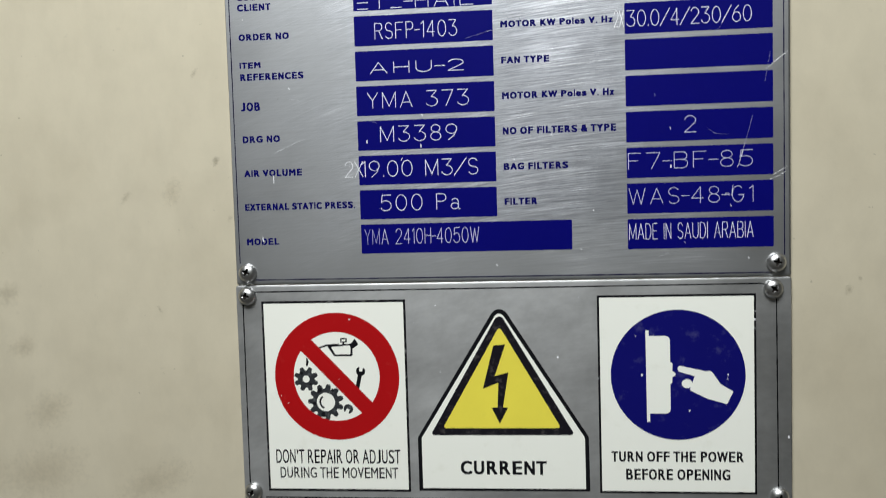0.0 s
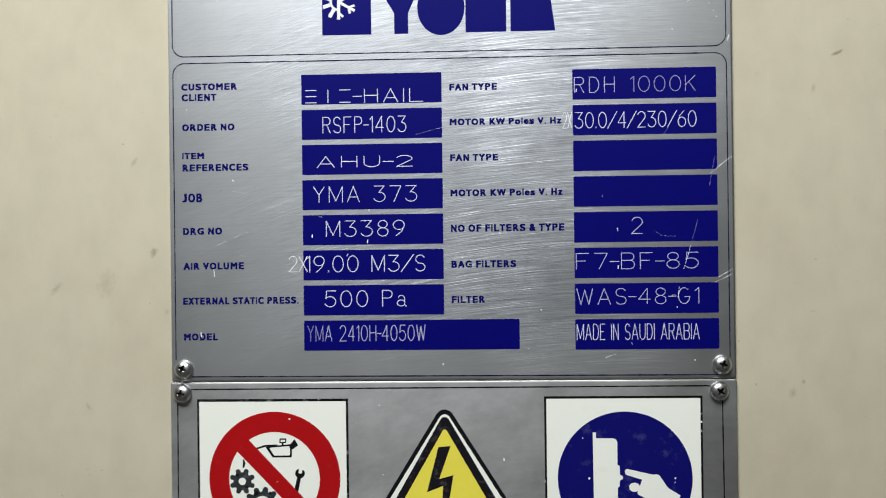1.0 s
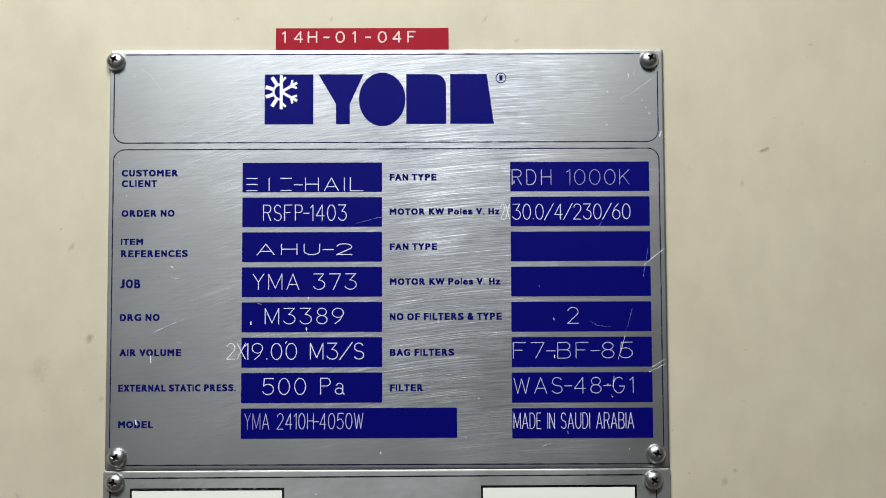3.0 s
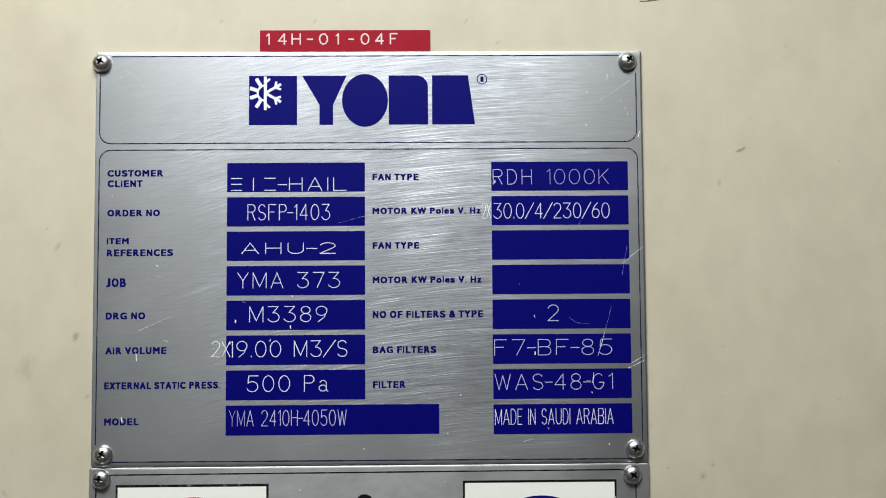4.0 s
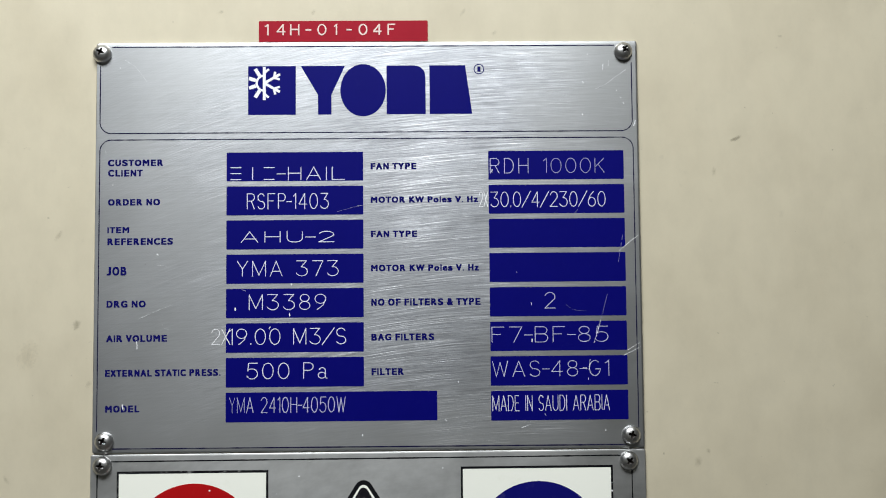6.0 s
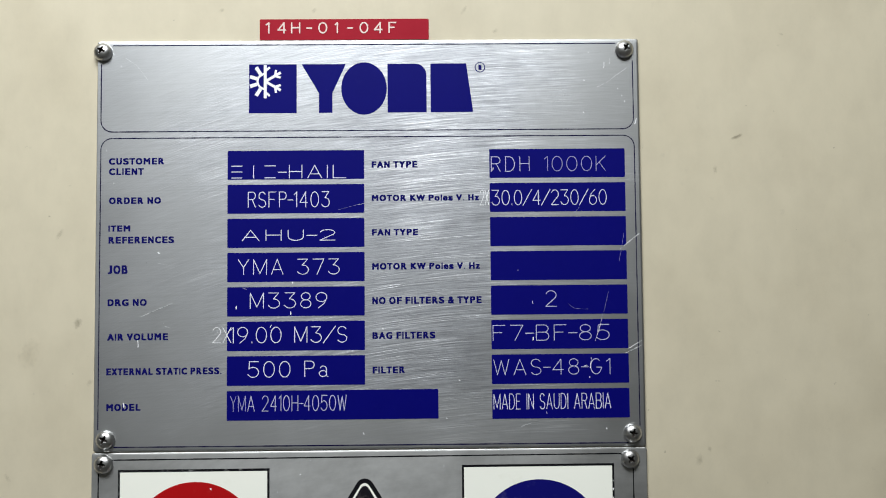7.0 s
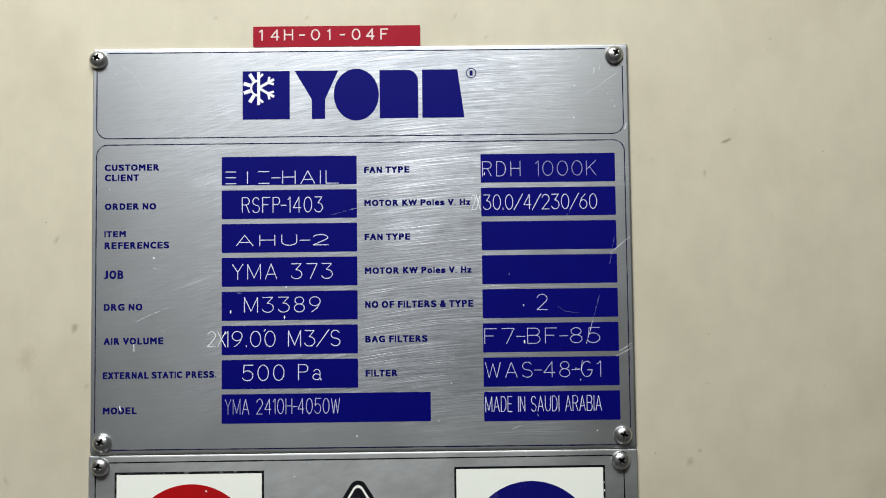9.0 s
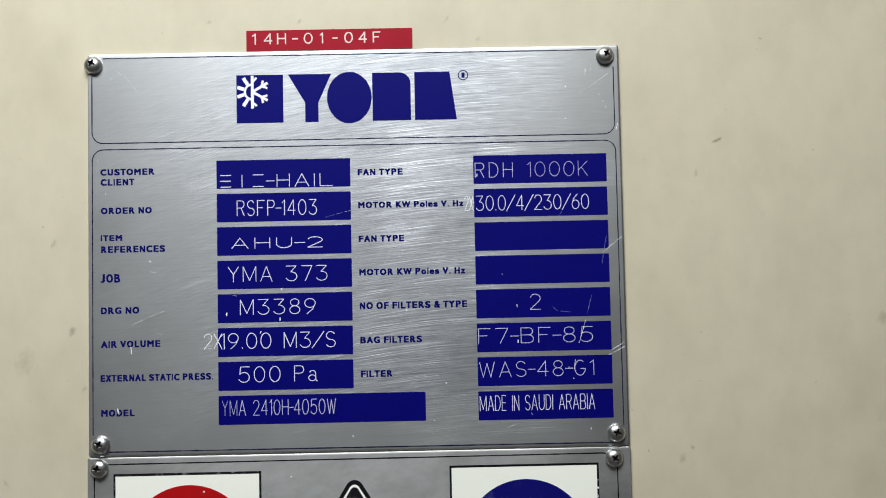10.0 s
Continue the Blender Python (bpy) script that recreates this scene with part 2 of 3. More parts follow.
GRIME = smudge("soft_grime", (0.33, 0.27, 0.18), 0.20)

# ---------------------------------------------------------------- building helpers
BASE = 1.400          # height of the plates' own zero line


def at(u, v, h=0.0):
    """Millimetres across, up and out of the plates' face, in metres."""
    return Vector((u / 1000, -h / 1000, BASE + v / 1000))


def link(name, bm, material, parent=None, label="", smooth=False):
    bmesh.ops.recalc_face_normals(bm, faces=bm.faces[:])
    data = bpy.data.meshes.new(name)
    bm.to_mesh(data)
    bm.free()
    if smooth:
        for p in data.polygons:
            p.use_smooth = True
    data.materials.append(material)
    ob = new(name, data)
    ob.parent = parent
    return tagged(ob, label) if label else ob


def part(name, bm, material, parent, label="", smooth=False):
    return link(name, bm, material, parent, label, smooth)


def thing(name, label, category, group=""):
    return tagged(new(name), label, category, group)


def prism(points, h0, h1, bm=None):
    """A flat piece with the given outline, from h0 to h1 out of the face."""
    bm = bm or bmesh.new()
    low = [bm.verts.new(at(u, v, h0)) for u, v in points]
    top = [bm.verts.new(at(u, v, h1)) for u, v in points]
    faces = [bm.faces.new(top), bm.faces.new(list(reversed(low)))]
    for f in faces:
        f.normal_update()
    for i in range(len(points)):
        j = (i + 1) % len(points)
        bm.faces.new((low[i], low[j], top[j], top[i]))
    bmesh.ops.triangulate(bm, faces=faces, ngon_method="EAR_CLIP")
    return bm


def rect(u0, v0, u1, v1):
    return [(u0, v0), (u1, v0), (u1, v1), (u0, v1)]


def disc(u, v, r, count=64, squash=1.0):
    return [(u + r * math.cos(a) * squash, v + r * math.sin(a)) for a in (2 * math.pi * i / count for i in range(count))]


def ring(outer, inner, h0, h1, bm=None):
    """A closed band between two outlines of the same number of points."""
    bm = bm or bmesh.new()
    rows = [[bm.verts.new(at(u, v, h)) for u, v in line] for line, h in ((outer, h0), (outer, h1), (inner, h1), (inner, h0))]
    for a, b in zip(rows, rows[1:]):
        for i in range(len(outer)):
            j = (i + 1) % len(outer)
            bm.faces.new((a[i], a[j], b[j], b[i]))
    return bm


def rounded(points, radii, count=6):
    """The outline with its corners rounded; radii: one number, or one for each corner."""
    out = []
    for i, p in enumerate(points):
        r = radii[i] if isinstance(radii, (list, tuple)) else radii
        p, a, b = Vector(p), Vector(points[i - 1]), Vector(points[(i + 1) % len(points)])
        if r <= 0:
            out.append(tuple(p))
            continue
        da, db = (a - p).normalized(), (b - p).normalized()
        half = math.acos(max(-1, min(1, da.dot(db)))) / 2
        reach = r / math.tan(half)
        centre = p + (da + db).normalized() * (r / math.sin(half))
        s, e = p + da * reach - centre, p + db * reach - centre
        a0 = math.atan2(s.y, s.x)
        turn = (math.atan2(e.y, e.x) - a0 + math.pi) % (2 * math.pi) - math.pi
        out += [(centre.x + r * math.cos(a0 + turn * k / count), centre.y + r * math.sin(a0 + turn * k / count)) for k in range(count + 1)]
    return out


def strip(points, width, h0, h1, bm=None, ragged=0.0):
    """A line of the given width along an open run of points."""
    bm = bm or bmesh.new()
    rows = []
    for i, p in enumerate(points):
        a, b = Vector(points[max(i - 1, 0)]), Vector(points[min(i + 1, len(points) - 1)])
        d = (b - a).normalized()
        w = width / 2 * (1 + ragged * random.uniform(-1, 1))
        side = Vector((-d.y, d.x)) * w
        p = Vector(p)
        rows.append([bm.verts.new(at(*q, h)) for q, h in ((p - side, h0), (p - side, h1), (p + side, h1), (p + side, h0))])
    for a, b in zip(rows, rows[1:]):
        for k in range(3):
            bm.faces.new((a[k], b[k], b[k + 1], a[k + 1]))
    return bm


def dense(points, step=3.0):
    """More points along straight runs, so that a printed line can waver."""
    out = [points[0]]
    for a, b in zip(points, points[1:]):
        a, b = Vector(a), Vector(b)
        count = max(1, int((b - a).length / step))
        out += [tuple(a.lerp(b, k / count)) for k in range(1, count + 1)]
    return out


def glyphs(words):
    """Words in the built-in font as a flat bmesh, one unit high."""
    curve = bpy.data.curves.new("words", "FONT")
    curve.body, curve.size, curve.resolution_u = words, 1.0, 4
    ob = bpy.data.objects.new("words", curve)
    scene.collection.objects.link(ob)
    flat = bpy.data.meshes.new_from_object(ob.evaluated_get(bpy.context.evaluated_depsgraph_get()))
    bpy.data.objects.remove(ob)
    bpy.data.curves.remove(curve)
    bm = bmesh.new()
    bm.from_mesh(flat)
    bpy.data.meshes.remove(flat)
    return bm


def span(bm):
    xs, ys = [v.co.x for v in bm.verts], [v.co.y for v in bm.verts]
    return min(xs), max(xs), min(ys), max(ys)


def spread_over(bm, u0, v0, u1, v1, h):
    x0, x1, y0, y1 = span(bm)
    for v in bm.verts:
        v.co = at(u0 + (v.co.x - x0) / max(x1 - x0, 1e-6) * (u1 - u0), v0 + (v.co.y - y0) / (y1 - y0) * (v1 - v0), h)
    return bm


# left edge, right edge and advance of a bold grotesque's letters, in thousandths
GROTESQUE = {k[0]: tuple(int(v) for v in k[1:].split(",")) for k in (
    "A20,702,722 B76,669,722 C44,684,722 D76,685,722 E76,621,667 F76,587,611 G44,713,778 H71,651,722 I64,214,278 J22,484,556 "
    "K87,722,722 L76,583,611 M69,765,833 N69,654,722 O44,734,778 P76,627,667 R76,677,722 S39,629,667 T14,598,611 U72,651,722 "
    "V19,648,667 W7,937,944 X14,652,667 Y15,653,667 &54,701,722 o34,578,611 l69,209,278 e23,528,556 s30,519,556 z20,480,500 .64,214,278 '69,209,278").split()}
LOW, HIGH = {"'": 0.66}, {"o": 0.74, "e": 0.74, "s": 0.74, "z": 0.74, ".": 0.20}


def joined(bm, other):
    """Adds one bmesh to another."""
    data = bpy.data.meshes.new("copy")
    other.to_mesh(data)
    other.free()
    bm.from_mesh(data)
    bpy.data.meshes.remove(data)
    return bm


def lettering(name, words, u0, v0, u1, v1, h, material, parent, bold=0.0, label=""):
    """Printed words filling the box from (u0, v0) to (u1, v1), spaced as a grotesque; bold: millimetres added to each stroke."""
    pen, places = 0, []
    for c in words:
        if c == " ":
            pen += 278
            continue
        left, right, advance = GROTESQUE[c]
        places.append((c, pen + left, pen + right))
        pen += advance
    first, last = places[0][1], places[-1][2]
    unit, tall, d, e = (u1 - u0) / (last - first), v1 - v0, bold / 2, bold * 0.32
    bm = bmesh.new()
    for c, left, right in places:
        a, b = u0 + (left - first) * unit, u0 + (right - first) * unit
        low, high = v0 + tall * LOW.get(c, 0.0), v0 + tall * HIGH.get(c, 1.0)
        for k, (du, dv) in enumerate(((-d, -e), (0, -e), (d, -e), (-d, e), (0, e), (d, e)) if bold else ((0, 0),)):
            inset = min(d, (b - a) * 0.3)
            joined(bm, spread_over(glyphs(c), a + inset + du * inset / max(d, 1e-6), low + e + dv, b - inset + du * inset / max(d, 1e-6), high - e + dv, h + 0.002 * k))
    return part(name, bm, material, parent, label)


# The engraver's single-line letters: width, then the cutter's runs in a box one high and one wide;
# x,y is a point, @ an arc: centre, radii, from and to in degrees.
CUTTER = {
    "A": (1.10, "0,0 .5,1 1,0;.17,.32 .83,.32"), "B": (1.00, "0,0 0,1 .62,1 @.62,.765,.33,.235,90,-90 0,.53;.62,.53 @.62,.265,.38,.265,90,-90 0,0"),
    "C": (1.02, "@.5,.5,.5,.5,48,312"), "D": (0.95, "0,0 0,1 .4,1 @.4,.5,.6,.5,90,-90 0,0"), "E": (0.78, "1,1 0,1 0,0 1,0;0,.52 .8,.52"),
    "F": (0.95, "1,1 0,1 0,0;0,.52 .75,.52"), "G": (1.00, "@.5,.5,.5,.5,50,345 1,.44 .55,.44"), "H": (1.00, "0,0 0,1;1,0 1,1;0,.52 1,.52"),
    "I": (0.0, "0,0 0,1"), "K": (0.92, "0,0 0,1;1,1 0,.38;.34,.58 1,0"), "L": (1.00, "0,1 0,0 1,0"), "M": (1.22, "0,0 0,1 .5,.08 1,1 1,0"),
    "N": (0.90, "0,0 0,1 1,0 1,1"), "P": (0.90, "0,0 0,1 .6,1 @.6,.76,.4,.24,90,-90 0,.52"),
    "R": (0.95, "0,0 0,1 .6,1 @.6,.76,.4,.24,90,-90 0,.52;.55,.52 1,0"), "S": (0.92, "@.5,.745,.46,.255,25,268 @.5,.245,.5,.245,88,-155"),
    "U": (1.00, "0,1 0,.35 @.5,.35,.5,.35,180,360 1,1"), "W": (1.40, "0,1 .25,0 .5,.92 .75,0 1,1"), "X": (1.00, "0,0 1,1;0,1 1,0"),
    "Y": (0.98, "0,1 .5,.48 1,1;.5,.48 .5,0"), "a": (0.85, "@.45,.48,.36,.2,155,0 .81,.14 .88,.02 1,0;@.41,.2,.41,.19,0,360"),
    "0": (1.02, "@.5,.5,.5,.5,90,450"), "1": (0.32, "0,.82 1,1 1,0"), "2": (1.00, "@.5,.72,.48,.28,165,-35 0,0 1,0"),
    "3": (1.00, "0,1 .93,1 .42,.6 @.47,.3,.53,.3,96,-158"), "4": (1.00, ".76,0 .76,1 0,.3 1,.3"), "5": (1.00, "1,1 .15,1 .08,.52 @.47,.32,.53,.32,138,-155"),
    "6": (0.98, ".78,1 .28,.74 .04,.42;@.5,.3,.5,.3,0,360"), "7": (1.00, "0,1 1,1 .36,0"), "8": (0.94, "@.5,.765,.43,.235,0,360;@.5,.265,.5,.265,0,360"),
    "9": (1.00, ".22,0 .74,.28 .96,.6;@.5,.7,.5,.3,0,360"), "/": (1.22, "0,-.04 1,1.04"), "-": (0.68, "0,.47 1,.47"), ".": (0.0, "0,0 0,.08"),
}


def cutter_runs(c):
    runs = []
    for text in CUTTER[c][1].split(";"):
        run = []
        for token in text.split():
            values = [float(v) for v in token.lstrip("@").split(",")]
            if token[0] == "@":
                x, y, rx, ry, a0, a1 = values
                count = max(4, int(abs(a1 - a0) / 14))
                run += [(x + rx * math.cos(math.radians(a0 + (a1 - a0) * k / count)), y + ry * math.sin(math.radians(a0 + (a1 - a0) * k / count))) for k in range(count + 1)]
            else:
                run.append(tuple(values))
        runs.append([p for k, p in enumerate(run) if k == 0 or math.hypot(p[0] - run[k - 1][0], p[1] - run[k - 1][1]) > 0.01])
    return runs


def corner_split(run):
    """Cuts a run at its sharp corners, so that each stretch keeps its width."""
    out, now = [], [run[0]]
    for k in range(1, len(run)):
        now.append(run[k])
        if k + 1 < len(run):
            a, b = Vector(run[k]) - Vector(run[k - 1]), Vector(run[k + 1]) - Vector(run[k])
            if a.angle(b) > 0.6:
                out.append(now)
                now = [run[k]]
    return out + [now]


def engraving(words, u0, v0, u1, v1, base, top, material, parent, width, gap, label, name="engraved_character"):
    """Characters cut with a round tool of the given width, set with even gaps so that they fill the box."""
    spans, pen = [], 0.0
    for k, c in enumerate(words):
        if c == " ":
            pen += 0.92
            continue
        near = gap * (0.45 if c == "-" or (k and words[k - 1] == "-") else 0.45 if c == "/" or (k and words[k - 1] == "/") else 1.0)
        pen += near if k else 0.0
        spans.append((c, pen, pen + CUTTER[c][0]))
        pen = spans[-1][2]
    unit, half = (u1 - u0 - width) / pen if pen else 0.0, width / 2
    for c, a, b in spans:
        bm, k = bmesh.new(), 0
        for run in cutter_runs(c):
            run = [(u0 + half + (a + x * (b - a)) * unit, v0 + half + y * (v1 - v0 - width)) for x, y in run]
            for piece in corner_split(run):
                ends = [Vector(piece[0]), Vector(piece[-1])]
                if (ends[0] - ends[1]).length > width * 0.5:
                    first, last = (ends[0] - Vector(piece[1])).normalized() * half * 0.7, (ends[1] - Vector(piece[-2])).normalized() * half * 0.7
                    piece = [tuple(ends[0] + first)] + piece[1:-1] + [tuple(ends[1] + last)]
                strip(piece, width, base, top + 0.0015 * k, bm, 0.18)
                k += 1
        part(name, bm, material, parent, label)


def sheet(u0, v0, u1, v1, roll_in, drop, back):
    """A thin plate with rolled-down edges: u, v bounds, width and fall of the roll, depth of its back."""
    bm = bmesh.new()
    steps = [(0.0, -back), (0.0, -drop - 0.25), (0.08, -drop - 0.08), (0.25, -drop), (roll_in * 0.5, -drop * 0.38), (roll_in, -0.03), (roll_in * 1.4, 0.0)]
    rows = []
    for inset, h in steps:
        outline = rounded(rect(u0 + inset * 0.12, v0 + inset, u1 - inset * 0.4, v1 - inset), max(0.9 - inset * 0.3, 0.3), 4)
        rows.append([bm.verts.new(at(u, v, h)) for u, v in outline])
    for a, b in zip(rows, rows[1:]):
        for i in range(len(a)):
            j = (i + 1) % len(a)
            bm.faces.new((a[i], a[j], b[j], b[i]))
    bm.faces.new(rows[-1])
    bm.faces.new(list(reversed(rows[0])))
    return bm


# ---------------------------------------------------------------- room and casing
def box(name, lo, hi, material, label, kind="structure", category=""):
    bm = bmesh.new()
    bmesh.ops.create_cube(bm, size=1.0)
    for v in bm.verts:
        v.co = Vector([(a + b) / 2 + c * (b - a) for a, b, c in zip(lo, hi, v.co)])
    return tagged(link(name, bm, material), label, category, kind=kind)


box("floor", (-2.1, -2.6, -0.1), (2.1, 1.2, 0.0), ROOM_FLOOR, "plain grey concrete floor of the plant room")
box("ceiling", (-2.1, -2.6, 2.30), (2.1, 1.2, 2.4), ROOM_WALL, "plain pale painted ceiling")
box("wall_south", (-2.0, -2.6, 0.0), (2.0, -2.5, 2.3), ROOM_WALL, "plain pale painted wall behind the aisle")
box("wall_west", (-2.1, -2.6, 0.0), (-2.0, 1.2, 2.3), ROOM_WALL, "plain pale painted side wall")
box("wall_east", (2.0, -2.6, 0.0), (2.1, 1.2, 2.3), ROOM_WALL, "plain pale painted side wall")
box("wall_north", (-2.0, 1.1, 0.0), (2.0, 1.2, 2.3), ROOM_WALL, "plain pale painted wall behind the unit")

unit = thing("air_handling_unit", "cream painted sheet metal casing of an air handling unit, scuffed", "ventilation unit")
bm = bmesh.new()
bmesh.ops.create_cube(bm, size=1.0)
for v in bm.verts:
    v.co = Vector((v.co.x * 3.4, 0.0015 + (v.co.y + 0.5) * 0.9, 1.08 + v.co.z * 2.16))
bmesh.ops.bevel(bm, geom=bm.edges[:], offset=0.008, segments=3, affect="EDGES")
casing = part("casing_panel", bm, CREAM, unit)

fixture = thing("ceiling_light", "white ceiling light fitting with a lit diffuser", "ceiling light")
bm = bmesh.new()
bmesh.ops.create_cube(bm, size=1.0)
for v in bm.verts:
    v.co = Vector((LAMP[0] + v.co.x * 0.65, LAMP[1] + v.co.y * 0.38, (LAMP[2] + 0.012 + 2.30) / 2 + v.co.z * (2.30 - LAMP[2] - 0.012)))
bmesh.ops.bevel(bm, geom=bm.edges[:], offset=0.01, segments=2, affect="EDGES")
part("housing", bm, LAMP_METAL, fixture)
bm = bmesh.new()
bmesh.ops.create_cube(bm, size=1.0)
for v in bm.verts:
    v.co = Vector((LAMP[0] + v.co.x * 0.58, LAMP[1] + v.co.y * 0.33, LAMP[2] + 0.009 + v.co.z * 0.012))
bmesh.ops.bevel(bm, geom=bm.edges[:], offset=0.003, segments=2, affect="EDGES")
part("diffuser", bm, SIGN_WHITE, fixture, "white plastic diffuser")


# ---------------------------------------------------------------- screws
def screw_mesh():
    """Cross-slotted round head, 8.4 mm wide: a dome with a tapering cross sunk into it."""
    count, radius, tall = 72, 4.2, 3.5
    bm = bmesh.new()
    grid, sunk = [], set()
    for i in range(count + 1):
        row = []
        for j in range(count + 1):
            a, b = 2 * i / count - 1, 2 * j / count - 1
            x, y = radius * a * math.sqrt(1 - b * b / 2), radius * b * math.sqrt(1 - a * a / 2)
            r = min(math.hypot(x, y) / radius, 1.0)
            h = tall * (0.10 + 0.90 * math.sqrt(max(0.0, 1 - r ** 2.4))) if r < 0.999 else 0.0
            arm = min(max(abs(x) / 1.75, abs(y) / (0.62 - 0.14 * abs(x))), max(abs(y) / 1.75, abs(x) / (0.62 - 0.14 * abs(y))))
            if arm < 1.0:
                h -= 2.0 * min(1.0, (1 - arm) * 5.0) * (1 - 0.45 * r)
                sunk.add((i, j))
            row.append(bm.verts.new((x / 1000, -h / 1000, y / 1000)))
        grid.append(row)
    for i in range(count):
        for j in range(count):
            f = bm.faces.new((grid[i][j], grid[i + 1][j], grid[i + 1][j + 1], grid[i][j + 1]))
            # faces sunk in the cross take the dark material, painting in its shade
            f.material_index = int(len(sunk & {(i, j), (i + 1, j), (i + 1, j + 1), (i, j + 1)}) >= 2)
    bmesh.ops.recalc_face_normals(bm, faces=bm.faces[:])
    data = bpy.data.meshes.new("screw")
    bm.to_mesh(data)
    bm.free()
    for p in data.polygons:
        p.use_smooth = True
    data.materials.append(STEEL)
    data.materials.append(SLOT)
    return data


SCREW = screw_mesh()


def screw(u, v, turn, tip, swing, parent):
    """tip: degrees by which the head leans down; swing: by which it leans to the east."""
    ob = new("screw", SCREW)
    ob.matrix_world = Matrix.Translation(at(u, v, -0.35)) @ pose(0, 0, 0, tip, turn, swing)
    ob.parent = parent
    return tagged(ob, "domed zinc cross-slot screw")


# ---------------------------------------------------------------- name plate
INK = 0.04            # height of printed ink
CUT = 0.08            # height of the engraved lines over the ink
nameplate = thing("name_plate", "scratched brushed aluminium rating plate with blue printed fields", "name plate")
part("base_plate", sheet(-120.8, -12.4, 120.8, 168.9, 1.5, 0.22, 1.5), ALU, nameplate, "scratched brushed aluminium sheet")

top_line = [(-114.0, 166.9), (110.5, 166.9)]
left_line = [(-119.0, 158.8)] + rounded([(-119.0, 158.8), (-119.0, 128.1), (0, 128.1)], [0, 5.0, 0], 8)[1:-1]
right_line = rounded([(0, 128.1), (118.1, 128.1), (118.1, 159.0)], [0, 5.0, 0], 8)[1:]
part("border_line", strip(dense(top_line), 0.44, 0, INK, None, 0.25), BORDER_INK, nameplate)
part("border_line", strip(dense(left_line + right_line), 0.44, 0, INK, None, 0.25), BORDER_INK, nameplate)
lower = rounded([(-118.9, -3.0), (-118.9, 125.2), (118.2, 125.2), (118.2, -3.5)], [0, 5.0, 5.0, 0], 8)
part("border_line", strip(dense(lower), 0.44, 0, INK, None, 0.25), BORDER_INK, nameplate)
part("border_line", strip(dense([(-112.0, -10.45), (113.0, -10.9)]), 0.44, 0, INK, None, 0.3), BORDER_INK, nameplate)

# the maker's mark, as plain blue shapes
mark = part("emblem", prism(rect(-53.5, 136.1, -32.3, 158.1), 0, INK), BLUE_INK, nameplate, "blue square emblem with a pale star")
cu, cv = -46.3, 150.4


def ray(a, r0, r1, width, bm, h, barbs=()):
    d = Vector((math.cos(math.radians(a)), math.sin(math.radians(a))))
    strip([(cu + d.x * r0, cv + d.y * r0), (cu + d.x * r1, cv + d.y * r1)], width, INK, h, bm)
    for k, turn in enumerate(barbs):
        p, b = (cu + d.x * r1 * 0.62, cv + d.y * r1 * 0.62), math.radians(a + turn)
        strip([p, (p[0] + math.cos(b) * 2.7, p[1] + math.sin(b) * 2.7)], 1.0, INK, h + 0.003 * (k + 1), bm)


bm = bmesh.new()
ray(90, -7.6, 7.4, 1.3, bm, INK + 0.03)
ray(90, 0, 7.4, 1.25, bm, INK + 0.032, (-48,))
ray(-90, 0, 7.6, 1.25, bm, INK + 0.034, (48,))
for k, a in enumerate((30, -30)):
    ray(a, 0.3, 8.0, 1.2, bm, INK + 0.04 + 0.01 * k, (48, -48))
for k, a in enumerate((122, 162, 198, 238)):
    ray(a, 3.9, 7.1 if k in (1, 2) else 7.6, 1.6, bm, INK + 0.06 + 0.004 * k)
arc = [(cu + 3.4 * math.cos(a), cv + 3.4 * math.sin(a)) for a in (math.radians(98 + 164 * k / 14) for k in range(15))]
strip(arc, 0.95, INK, INK + 0.08, bm)
part("star", bm, SCRAPE, mark)
part("mark_wedge", prism([(-30.1, 158.1), (-10.4, 158.1), (-16.4, 145.0), (-16.4, 136.1), (-22.4, 136.1), (-22.4, 145.0)], 0, INK), BLUE_INK, nameplate, "plain blue printed wedge")
part("mark_oval", prism(disc(-2.3, 147.0, 11.8, 64, 0.86), 0, INK), BLUE_INK, nameplate, "plain blue printed oval")
part("mark_block", prism(rounded(rect(8.2, 136.1, 25.6, 158.1), [0, 0, 5.0, 0]), 0, INK), BLUE_INK, nameplate, "plain blue printed block")
part("mark_block", prism([(27.4, 136.1), (46.4, 136.1), (43.4, 158.1), (27.4, 158.1)], 0, INK), BLUE_INK, nameplate, "plain blue printed block")
part("mark_circle", ring(disc(49.6, 156.3, 2.35, 32), disc(49.6, 156.3, 1.95, 32), 0, INK), BLUE_PRINT, nameplate)
part("mark_dot", prism(rect(48.9, 155.1, 50.3, 157.5), 0, INK), BLUE_PRINT, nameplate)

# blue fields, row by row
fields = {}
for row in range(8):
    base = 106.4 - row * 15.13
    for side, u0, u1 in (("left", -62.9, 29.7 if row == 7 else -2.4), ("right", 53.3, 113.8)):
        low = base - (0.06 * row if side == "right" else 0.0)
        fields[side, row] = part("field", prism(rounded(rect(u0, low, u1, low + 12.9), 0.35, 2), 0, INK), BLUE_INK, nameplate, "blue printed field")

